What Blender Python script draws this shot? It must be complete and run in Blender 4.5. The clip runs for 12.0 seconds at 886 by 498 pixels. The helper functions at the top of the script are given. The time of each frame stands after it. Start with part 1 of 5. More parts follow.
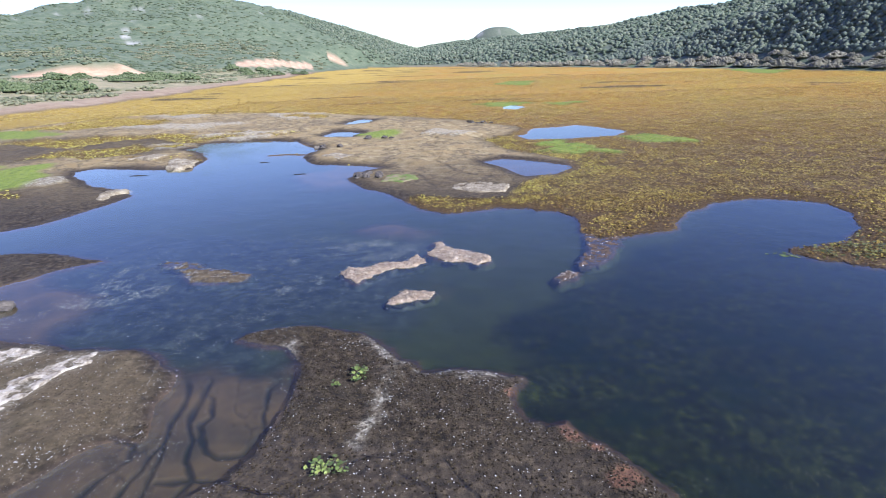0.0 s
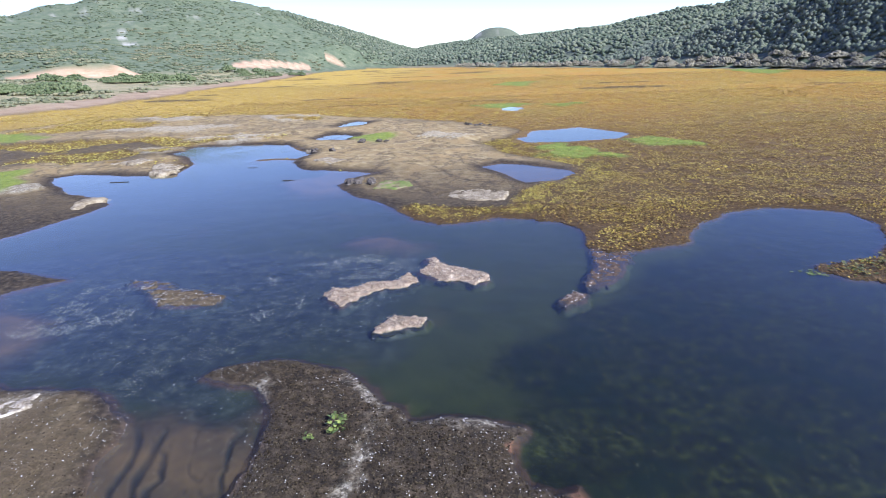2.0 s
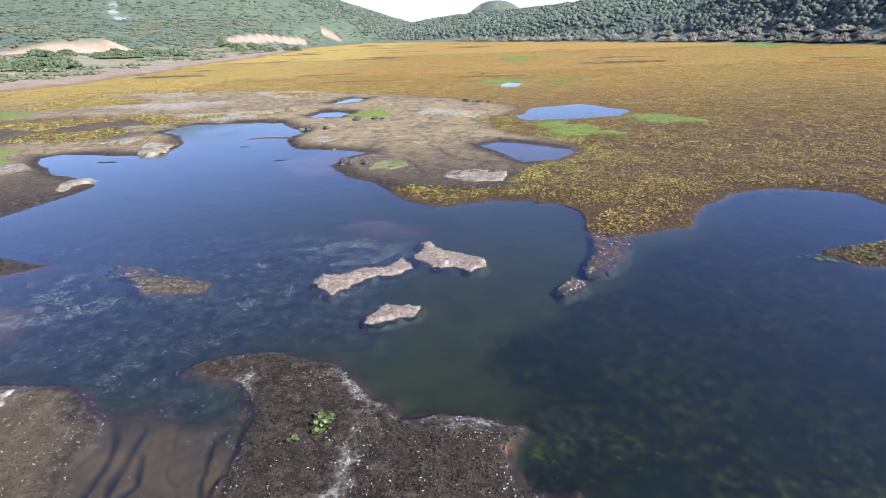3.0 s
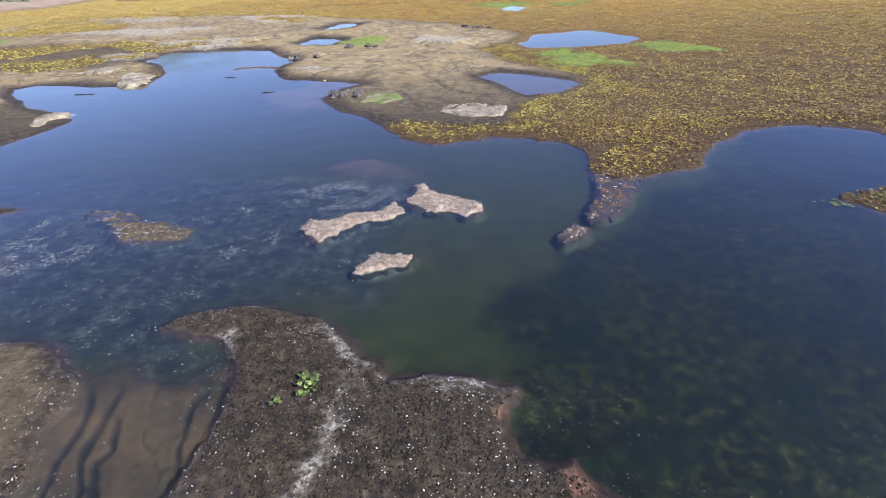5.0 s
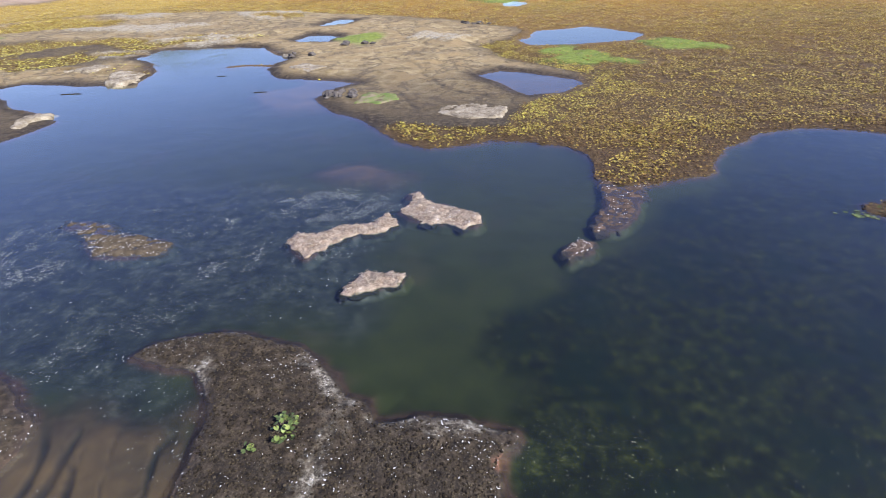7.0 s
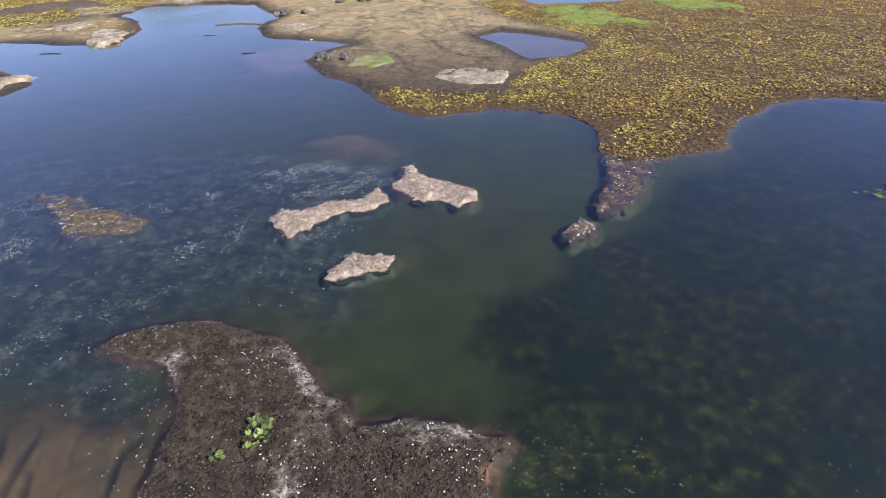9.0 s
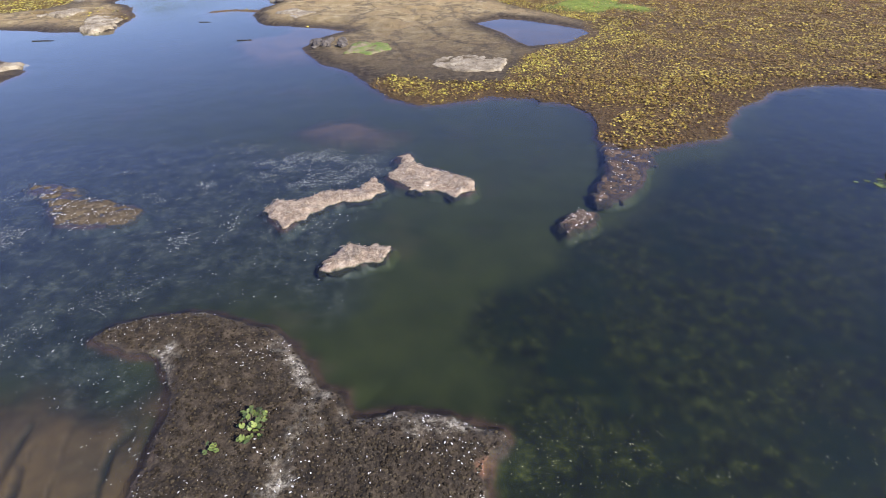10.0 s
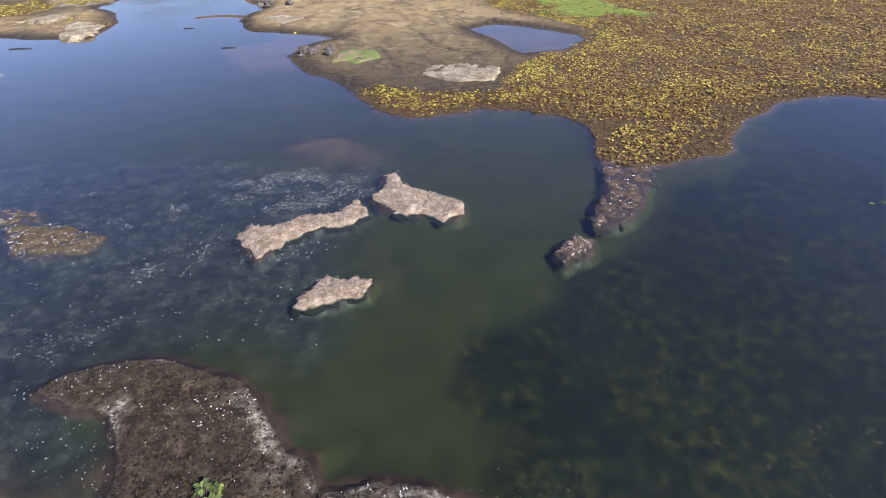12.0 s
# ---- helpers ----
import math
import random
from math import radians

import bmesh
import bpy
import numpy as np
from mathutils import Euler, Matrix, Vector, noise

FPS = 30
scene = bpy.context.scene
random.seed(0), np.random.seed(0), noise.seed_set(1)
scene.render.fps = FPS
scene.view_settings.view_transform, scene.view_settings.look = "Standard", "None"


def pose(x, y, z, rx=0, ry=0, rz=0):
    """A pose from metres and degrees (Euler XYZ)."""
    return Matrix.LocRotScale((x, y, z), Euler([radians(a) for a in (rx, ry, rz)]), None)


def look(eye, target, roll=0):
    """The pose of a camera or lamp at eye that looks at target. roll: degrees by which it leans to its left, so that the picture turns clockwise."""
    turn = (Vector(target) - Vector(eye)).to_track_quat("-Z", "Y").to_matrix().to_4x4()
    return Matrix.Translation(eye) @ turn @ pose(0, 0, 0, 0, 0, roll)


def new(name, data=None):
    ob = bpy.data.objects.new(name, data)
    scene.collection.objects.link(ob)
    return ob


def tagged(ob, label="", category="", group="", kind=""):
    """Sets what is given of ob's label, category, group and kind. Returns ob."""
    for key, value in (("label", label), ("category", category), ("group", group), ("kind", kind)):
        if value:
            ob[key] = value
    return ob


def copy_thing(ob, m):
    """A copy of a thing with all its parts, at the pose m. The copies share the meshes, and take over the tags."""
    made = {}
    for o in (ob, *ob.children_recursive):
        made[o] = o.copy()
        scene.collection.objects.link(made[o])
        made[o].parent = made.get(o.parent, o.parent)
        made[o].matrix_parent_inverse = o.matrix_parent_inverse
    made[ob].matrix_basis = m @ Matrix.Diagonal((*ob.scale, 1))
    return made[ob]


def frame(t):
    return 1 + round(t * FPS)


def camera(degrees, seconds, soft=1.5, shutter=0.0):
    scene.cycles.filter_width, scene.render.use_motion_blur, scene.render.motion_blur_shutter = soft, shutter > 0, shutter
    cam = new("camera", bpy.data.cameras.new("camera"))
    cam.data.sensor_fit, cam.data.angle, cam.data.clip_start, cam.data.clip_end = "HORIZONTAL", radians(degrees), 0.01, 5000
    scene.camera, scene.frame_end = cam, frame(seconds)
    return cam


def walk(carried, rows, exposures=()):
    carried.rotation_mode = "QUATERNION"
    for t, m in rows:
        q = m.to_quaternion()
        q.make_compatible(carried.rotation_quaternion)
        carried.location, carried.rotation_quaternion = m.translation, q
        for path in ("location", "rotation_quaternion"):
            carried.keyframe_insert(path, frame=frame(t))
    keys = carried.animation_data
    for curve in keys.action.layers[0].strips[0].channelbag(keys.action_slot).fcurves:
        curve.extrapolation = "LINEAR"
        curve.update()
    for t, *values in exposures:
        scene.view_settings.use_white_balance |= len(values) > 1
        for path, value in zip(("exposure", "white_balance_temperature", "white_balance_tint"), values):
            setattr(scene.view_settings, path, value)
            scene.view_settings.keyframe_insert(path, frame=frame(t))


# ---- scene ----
cam = camera(79.3, 12.0, soft=1.0)
PATH = [
    (0, (0.092, 0.125, 16.394), (-0.023, 2.003, 15.716), -1.9),
    (0.5, (0.02, 1.132, 16.36), (-0.089, 3.01, 15.678), -1.8),
    (1, (0.056, 2.196, 16.333), (-0.051, 4.073, 15.652), -1.9),
    (1.5, (0.163, 3.272, 16.311), (0.051, 5.149, 15.632), -2.0),
    (2, (0.279, 4.339, 16.294), (0.168, 6.218, 15.618), -2.0),
    (2.5, (0.384, 5.274, 16.283), (0.276, 7.152, 15.604), -2.1),
    (3, (0.509, 6.026, 16.272), (0.401, 7.875, 15.517), -2.1),
    (3.5, (0.607, 6.639, 16.264), (0.497, 8.458, 15.44), -2.2),
    (5.5, (0.8, 8.784, 16.196), (0.692, 10.515, 15.199), -2.1),
    (6, (0.821, 9.404, 16.188), (0.712, 11.135, 15.192), -2.1),
    (6.5, (0.863, 10.087, 16.181), (0.753, 11.819, 15.186), -2.2),
    (8.5, (1.266, 12.932, 15.971), (1.152, 14.646, 14.947), -2.0),
    (9, (1.314, 13.127, 15.941), (1.201, 14.786, 14.83), -1.9),
    (9.5, (1.336, 13.244, 15.907), (1.226, 14.88, 14.761), -1.9),
    (10, (1.423, 13.416, 15.855), (1.314, 15.052, 14.709), -1.9),
    (10.5, (1.535, 13.789, 15.801), (1.429, 15.426, 14.656), -1.9),
    (11, (1.658, 14.452, 15.819), (1.554, 16.087, 14.672), -2.0),
    (11.5, (1.767, 15.243, 15.836), (1.665, 16.878, 14.689), -1.9),
    (12, (1.878, 16.146, 15.833), (1.778, 17.784, 14.69), -2.0),
]
walk(cam, [(t, look(eye, target, roll)) for t, eye, target, roll in PATH], [(0, 1.05, 5600, 12), (3.5, 1.05, 5700, 12), (8.5, 1.03, 6150, 12), (12, 1.03, 6350, 12)])

# ---------------------------------------------------------------- world and sun
SUN = Vector((0.646, -0.449, 0.616))
world = bpy.data.worlds.new("world")
scene.world = world
world.use_nodes = True
_wn = world.node_tree.nodes
_sky = _wn.new("ShaderNodeTexSky")
_sky.sky_type = "NISHITA"
_sky.sun_disc = False
_sky.sun_elevation = radians(38)
_sky.sun_rotation = radians(125)
_sky.air_density, _sky.dust_density, _sky.ozone_density = 1.0, 0.0, 3.0
_hue = _wn.new("ShaderNodeHueSaturation")
_hue.inputs["Hue"].default_value, _hue.inputs["Saturation"].default_value = 0.536, 1.24
_gam = _wn.new("ShaderNodeGamma")
_gam.inputs["Gamma"].default_value = 0.8
world.node_tree.links.new(_sky.outputs[0], _gam.inputs[0])
world.node_tree.links.new(_gam.outputs[0], _hue.inputs["Color"])
world.node_tree.links.new(_hue.outputs[0], _wn["Background"].inputs[0])
_wn["Background"].inputs[1].default_value = 0.163
sun = new("sun", bpy.data.lights.new("sun", "SUN"))
sun.data.energy, sun.data.angle, sun.data.color = 5.0, radians(0.5), (1.0, 0.95, 0.87)
sun.matrix_world = look(SUN * 300, (0, 0, 0))


# ---------------------------------------------------------------- numeric helpers
def hash2(ix, iy, seed):
    h = (ix.astype(np.int64) * 374761393 + iy.astype(np.int64) * 668265263 + seed * 974634777) & 0xFFFFFFFF
    h = ((h ^ (h >> 13)) * 1274126177) & 0xFFFFFFFF
    return ((h ^ (h >> 16)) & 0xFFFFFF) / float(0xFFFFFF)


def vnoise(x, y, seed):
    ix, iy = np.floor(x), np.floor(y)
    fx, fy = x - ix, y - iy
    fx, fy = fx * fx * (3 - 2 * fx), fy * fy * (3 - 2 * fy)
    a, b = hash2(ix, iy, seed), hash2(ix + 1, iy, seed)
    c, d = hash2(ix, iy + 1, seed), hash2(ix + 1, iy + 1, seed)
    return (a + (b - a) * fx) * (1 - fy) + (c + (d - c) * fx) * fy


def fbm(x, y, size, octaves=4, seed=1):
    """Noise from -1 to 1 whose largest forms are about size metres wide."""
    total, amp, norm, f = 0.0, 1.0, 0.0, 1.0 / size
    for o in range(octaves):
        ca, sa = math.cos(0.7 * o), math.sin(0.7 * o)
        total = total + amp * vnoise((x * ca - y * sa) * f + 31.7 * o, (x * sa + y * ca) * f - 17.3 * o, seed + o)
        norm += amp
        amp *= 0.5
        f *= 2.03
    return (total / norm - 0.5) * 2.6


def sat(v):
    return np.clip(v, 0.0, 1.0)


def smooth(a, b, v):
    t = sat((v - a) / (b - a))
    return t * t * (3 - 2 * t)


def seg_dist(x, y, pts, closed=False):
    best = np.full(np.shape(x), 1e12)
    n = len(pts)
    for i in range(n if closed else n - 1):
        (ax, ay), (bx, by) = pts[i][:2], pts[(i + 1) % n][:2]
        dx, dy = bx - ax, by - ay
        k = np.clip(((x - ax) * dx + (y - ay) * dy) / (dx * dx + dy * dy), 0, 1)
        np.minimum(best, (x - ax - k * dx) ** 2 + (y - ay - k * dy) ** 2, out=best)
    return np.sqrt(best)


def inside(x, y, pts):
    odd = np.zeros(np.shape(x), bool)
    n = len(pts)
    for i in range(n):
        (ax, ay), (bx, by) = pts[i], pts[(i + 1) % n]
        if ay == by:
            continue
        cross = ((ay > y) != (by > y)) & (x < (bx - ax) * (y - ay) / (by - ay) + ax)
        odd ^= cross
    return odd


def sdf(x, y, pts, reach=1e9):
    """Metres inside (+) or outside (-) a closed outline; -reach beyond that distance from its box."""
    xs, ys = [p[0] for p in pts], [p[1] for p in pts]
    near = (x > min(xs) - reach) & (x < max(xs) + reach) & (y > min(ys) - reach) & (y < max(ys) + reach)
    out = np.full(np.shape(x), -float(reach))
    if near.any():
        xn, yn = x[near], y[near]
        d = seg_dist(xn, yn, pts, True)
        out[near] = np.where(inside(xn, yn, pts), d, -d)
    return out


# ---------------------------------------------------------------- the plan
# west and north shore of the open water, then the edge of the floating leaves, then round behind
SHORE_MUD = [(-50.7, 52.3), (-49, 54.8), (-47.4, 58.1), (-46.4, 61.7), (-45.9, 68.5), (-50.4, 71.7), (-56.2, 74.7),
             (-63.2, 80.7), (-67.2, 85.9), (-64.5, 88), (-58, 87.3), (-53.2, 85.9), (-46.6, 86.1), (-47.9, 93.9),
             (-52.4, 102.2), (-58, 107.6), (-57.3, 115), (-48.3, 117.6), (-38.8, 116.1), (-30.4, 103.8),
             (-30.4, 94.6), (-26.3, 88.8), (-20, 86.6), (-14, 84.1), (-17, 80.9), (-18.4, 76.2), (-14.8, 69.6),
             (-10.5, 66.2), (-8.2, 62.4)]
SHORE_LEAVES = [(-6.2, 59.2), (-2.9, 57.1), (-0.4, 57.7), (2.8, 59.1), (6, 58.9), (9.5, 57.1), (10.9, 54.8),
                (11.1, 52.8), (10.1, 49.7), (11.1, 48.9), (12.5, 48.2), (14.8, 48.2), (16.1, 49.3), (18.9, 49.8), (19.9, 50.6), (20.2, 52.6), (23.1, 56.3),
                (26.7, 59.5), (31.1, 61), (35.9, 60.6), (38.4, 58.7), (38.6, 54.3), (36.5, 49.7), (33.1, 46.6),
                (29.4, 45.2), (27.1, 44.6), (26.6, 43.5), (27.9, 41.9), (31.6, 39.7)]
LAGOON = SHORE_MUD + SHORE_LEAVES + [(44, 35), (60, 18), (70, -20), (40, -60), (-40, -60), (-75, -15), (-68, 25), (-56, 44)]
NEAR_BANK = [(-14.6, 29.3), (-14.2, 30.2), (-12.9, 30.9), (-10.7, 31.2), (-9.1, 30.7), (-7.6, 30), (-6.2, 29),
             (-5, 27.9), (-4.3, 26.8), (-3.3, 26.6), (-2.9, 25.7), (-1.5, 25.7), (-0.3, 25.5), (1.3, 25.2), (2.3, 24.8),
             (1.6, 23.9), (1.8, 22.4), (2.6, 21.5), (3.4, 21.2), (4.4, 21.4), (4.9, 20.6), (5.6, 19.7), (6.1, 18.8), (6.8, 18), (7.4, 16.9), (8, 12),
             (4, 7), (-8, 6), (-13, 10), (-11.6, 16.5), (-10.4, 17.4), (-9.7, 19.1), (-9.9, 20.6), (-9.4, 23.3),
             (-9.7, 25.4), (-10.1, 26.6), (-11.3, 28.4), (-13.3, 28.8)]
WEST_BANK = [(-38, 29.5), (-30.8, 29.4), (-27.9, 28.6), (-24.7, 27.9), (-20.5, 28.1), (-19.3, 27.6), (-18.2, 26.3),
             (-16.7, 25.2), (-16.3, 23.8), (-16.4, 22.6), (-15.8, 21), (-15.5, 19.8), (-17.1, 19.4), (-18.2, 17.9),
             (-19.3, 16.2), (-24, 10), (-40, 12)]
SPIT = [(-58, 48), (-44.9, 45.6), (-39.2, 45.5), (-33.1, 43.4), (-35.9, 41.2), (-37, 39.3), (-38.1, 37.8), (-56, 36)]
BARE_FLAT = SHORE_MUD + [(-6.9, 65.9), (-2.5, 63.6), (4, 63.1), (6.2, 68.8), (9.9, 75.4), (15.2, 80.9), (15.3, 86.4),
                         (10.9, 90.5), (4.6, 98.9), (1.1, 109.8), (7.8, 116.7), (10.9, 127.4), (-5.4, 149.9),
                         (-22.3, 159.7), (-42.2, 172.7), (-87.7, 192.3), (-115.2, 185.9), (-135, 160), (-140, 130),
                         (-110, 80), (-72, 48)]
PONDS = [[(2.4, 87), (5.2, 90.2), (10.5, 87), (14.8, 83.2), (15.2, 80.9), (11.7, 76.8), (7.6, 75.6), (5.5, 80.7)],
         [(10, 116.3), (15, 126.6), (24.8, 130.9), (33, 119.3), (29.5, 112.9), (18.7, 110), (12, 110.3)],
         [(-35.9, 146.1), (-31.6, 156), (-26, 153.2), (-27.9, 144.4), (-33.4, 141.9)],
         [(-34.5, 123.2), (-32.5, 131.6), (-26.1, 127.4), (-27.4, 121.1), (-31.9, 120.9)],
         [(8.2, 179.1), (13.4, 187.8), (17.6, 182.3), (14.2, 173.5)]]
CRUSTS = [[(-66.1, 124.9), (-58.3, 132.3), (-45.4, 127.9), (-46.5, 119.9), (-55.2, 118.7)],
          [(-110.3, 177.6), (-102.2, 188.3), (-82.9, 181.4), (-90.6, 169.7)],
          [(-99.9, 146.7), (-87.9, 154.5), (-63.3, 152), (-71.8, 139.1)],
          [(-69.2, 176.2), (-51.7, 180.6), (-39.4, 160.7), (-55.2, 157.1)],
          [(-10.7, 120), (-7.1, 123.9), (0.6, 118), (-4.1, 110.6)],
          [(-70.4, 107.2), (-65.6, 113.9), (-59.3, 111.4), (-62.2, 103.5)],
          [(-66.2, 76.2), (-63.9, 79.1), (-60.5, 75.7), (-62.2, 73.4)]]
GREENS = [[(31.4, 112.6), (35.6, 114.4), (41.3, 110.9), (41.2, 103.4), (33.2, 102.5)],
          [(11.2, 102.5), (16.6, 107.3), (23.4, 100.7), (24.6, 93.2), (18.5, 91.2), (12.5, 96)],
          [(-83.6, 90), (-74.2, 90), (-66.9, 79.4), (-66.8, 73.7), (-80, 72)],
          [(-140, 147), (-121.5, 144.9), (-107.2, 136.8), (-107.1, 127), (-125, 130)],
          [(-25.1, 122.5), (-19.9, 131.3), (-14.5, 120.6), (-18.4, 112.9)],
          [(-1, 197), (13.5, 204.3), (24.8, 195.5), (12.1, 181.9)], [(22.6, 193.9), (40.3, 195), (30.2, 180.5)],
          [(11.6, 326.8), (25.5, 361), (43, 357), (29, 305)], [(191, 439), (220, 456), (212, 385), (182, 355)]]
YELLOWS = [[(-66.4, 70.3), (-62.5, 71.7), (-60.1, 67.7), (-62.2, 65.4), (-75, 62)],
           [(-84.5, 98.2), (-84.4, 106.4), (-76, 106.6), (-72.7, 117.3), (-66, 102), (-71.8, 93.9)],
           [(-110, 118), (-104, 126), (-82, 124), (-74, 132), (-70, 126), (-84, 112)],
           [(-128, 150), (-118, 172), (-96, 166), (-84, 160), (-104, 150)]]
BASIN = [(-150, 60), (-184, 205), (-173, 238), (-172, 309), (-179, 398), (-186, 471), (-200, 625), (-225, 860),
         (-190, 1000), (-143, 1020), (-32, 910), (50, 750), (110, 660), (151, 572), (182, 505), (207, 452), (221, 400),
         (232, 361), (240, 340), (250, 250), (240, 100), (190, -60), (0, -120), (-150, -60)]
# crest lines: x, y, height, half-width at the foot
CREST_WEST = [(-1078, 727, 112, 750), (-836, 996, 115, 720), (-794, 1092, 124, 700), (-762, 1174, 160, 680),
              (-658, 1292, 186, 640), (-531, 1349, 168, 520), (-486, 1366, 154, 470), (-425, 1418, 102, 390),
              (-370, 1474, 70, 340), (-299, 1552, 62, 300), (-232, 1634, 44, 280), (-207, 1687, 38, 280)]
CREST_NORTH = [(-213, 1737, 36, 420), (-131, 1595, 38, 440), (-28, 1450, 46, 450), (68, 1348, 52, 430),
               (116, 1295, 48, 430), (193, 1205, 60, 440), (260, 1100, 58, 430), (303, 1037, 64, 430),
               (335, 963, 74, 430), (366, 909, 78, 430), (446, 839, 95, 430), (602, 669, 110, 430)]
CREST_EAST = [(131, 626, 12, 90), (160, 620, 25, 120), (205, 585, 38, 160), (249, 535, 52, 200), (302, 483, 68, 220),
              (361, 401, 85, 230), (421, 306, 90, 240)]
DARK_FLAT = [(-112, 128), (-96, 129), (-81, 132), (-62, 124), (-56, 104), (-66, 96), (-82, 92), (-105, 96)]
SHALLOWS = [[(-19, 14), (-10.3, 14), (-10.3, 21.5), (-12, 24), (-15, 25), (-17, 24)],
            [(-45, 29), (-29.5, 30), (-30, 35), (-36, 38), (-45, 38)],
            [(-9.6, 51.9), (-8, 52.6), (-6.2, 51.3), (-7.6, 50.9)],
            [(3.6, 86), (5.4, 89), (10, 86), (14, 82.6), (14, 81), (11, 77.8), (7.8, 76.8), (6, 81)],
            [(-26, 79), (-18, 88), (-14, 83), (-17, 72), (-22, 73)]]
CUTTINGS = [(-425, 490, -330, 566, 10), (-300, 700, -258, 905, 5), (-252, 985, -228, 1006, 3)]
ISLETS = [
    [(-4.2, 44.5), (-3.4, 45.6), (-3.7, 47.2), (-3.1, 48.1), (-2.3, 46.1), (-0.6, 45.1), (0, 44.8), (1.4, 43.6), (1.6, 42.4),
     (0.4, 41.6), (-0.7, 42.4), (-1.7, 42.3), (-2.7, 42.7), (-3.8, 43.7)],
    [(-10.8, 39.8), (-10.5, 41.2), (-9.2, 40.9), (-7.5, 42), (-6, 42.4), (-4.8, 43.7), (-4, 42.1), (-4.7, 41.3), (-6.5, 40.7),
     (-7.9, 39.9), (-8.5, 38.8), (-9.1, 37.9), (-9.8, 38.8)],
    [(-6.2, 34.9), (-5.6, 35.5), (-5, 36.2), (-3.7, 36.3), (-2.9, 36.2), (-3.1, 35.3), (-4.2, 34.8), (-5.1, 34.5), (-5.9, 34.3)],
    [(6.2, 38.3), (6.8, 39.4), (7.5, 39.9), (8.2, 39.5), (8.1, 38.7), (7, 37.9), (6.5, 37.5)],
    [(-23.9, 39.6), (-24.7, 41.2), (-23.4, 41.3), (-21, 41.2), (-19.2, 40.5), (-18.2, 40), (-18.1, 39), (-19, 38.4), (-20.8, 38.3), (-22.5, 38.3)],
    [(10.6, 49.5), (10.6, 48), (10.4, 46.4), (9.8, 44.7), (9.1, 42.8), (9, 41.4), (9.8, 41.2), (10.9, 41.7), (11.9, 43.2), (12.6, 45.1),
     (13.4, 47.2), (14.2, 49)],
    [(-26.8, 42.3), (-27.2, 43.2), (-25.4, 43.2), (-24, 42.3), (-23.4, 41.5), (-24.9, 41.5)]]
# dark water channels through the drowned mud between the banks, and over the wet part of the near bank
CHANNELS = [[(-13.5, 14), (-13.8, 17.7), (-14.4, 20.2), (-14.8, 21.2), (-14.9, 22.6), (-15.1, 23.6), (-16.2, 25.4)],
            [(-12.2, 15.5), (-11.9, 17.4), (-12.7, 18.5), (-13, 19.6), (-13.8, 21), (-14.2, 22.6), (-14.6, 25)],
            [(-13, 19.6), (-12.8, 20.1), (-12, 19.2), (-11.4, 18.8), (-10.4, 18.9), (-9.9, 20.4), (-10.7, 22.4), (-10.8, 24.9)],
            [(-12.8, 20.1), (-13.2, 21), (-12.9, 21.7), (-13.8, 23.3)], [(-13.4, 17.3), (-12.3, 17.4), (-11.9, 17.4)],
            [(-16, 16.5), (-15.9, 17.6), (-15.4, 18.7), (-15.6, 19.6), (-16.8, 19.8)], [(-14.5, 15), (-14.6, 19), (-14.3, 20.2)],
            [(-10.2, 25.4), (-9.4, 23.3), (-9.2, 21.5)]]
RILLS = [[(-11.9, 17.4), (-10, 17.1), (-8.7, 16.7), (-7.3, 16.7), (-5.6, 17.5)], [(-5.5, 18.6), (-4.5, 19), (-1.7, 19.2), (0.3, 21.4), (1.4, 21.8)],
         [(-3.7, 18.8), (-3, 18), (-1.6, 16.9), (-0.5, 15)], [(1.4, 21.8), (0.9, 20.4), (1.3, 19.2), (1.9, 18.4), (2.5, 17.4), (1.8, 16)],
         [(-1.2, 18.7), (-0.6, 17.7), (0.2, 16.4)], [(-2.5, 19.7), (-1, 20.7)]]
FLAT_CRACKS = [[(-7.7, 95.2), (-4, 83.3), (-1.6, 78.4), (2.6, 75.1)], [(-8.8, 79.1), (-6.1, 73.3), (-4.8, 69.5)],
               [(-18.1, 88.4), (-14.4, 86.2), (-13.3, 88.9), (-8.6, 91.1)], [(-16, 100), (-9, 97), (-7.7, 95.2), (0, 92)]]
CLAYS = [(6.3, 17.6, 0.75), (4.5, 20.5, 0.7), (2.0, 23.7, 0.4), (5.4, 19.6, 0.35)]
SILT = [(-48, 28), (-30, 29), (-19, 28.5), (-16.5, 26), (-15.5, 21), (-10.5, 21), (-10.5, 26.5), (-13, 28.4), (-15, 29.5), (-14, 31.5), (-6, 33), (-3.5, 48), (-12, 48), (-24, 51), (-42, 51), (-46, 40)]
# weed beds, widened eastward where the bed colour carries the water's darkness
WEED_AND_DARK_BED = [(2, 22), (1.2, 29.3), (5, 36.3), (9, 40), (13, 43), (15, 47.5), (21, 50), (25, 58), (32, 64), (42, 60), (45, 30), (40, 4), (10, 6)]
STREAKS = [[(-4.6, 27.6), (-4.5, 26), (-4.5, 23.9), (-4.8, 21.5), (-5.3, 19.5)], [(-6.4, 29), (-5.2, 27.8), (-4, 26.5)],
           [(-3, 25.6), (-1.2, 25.5), (0.6, 25)]]
PALE_RIDGES = [[(-24.4, 20), (-24.3, 24), (-23.6, 26.9)], [(-29.5, 26.2), (-27, 27.6)]]


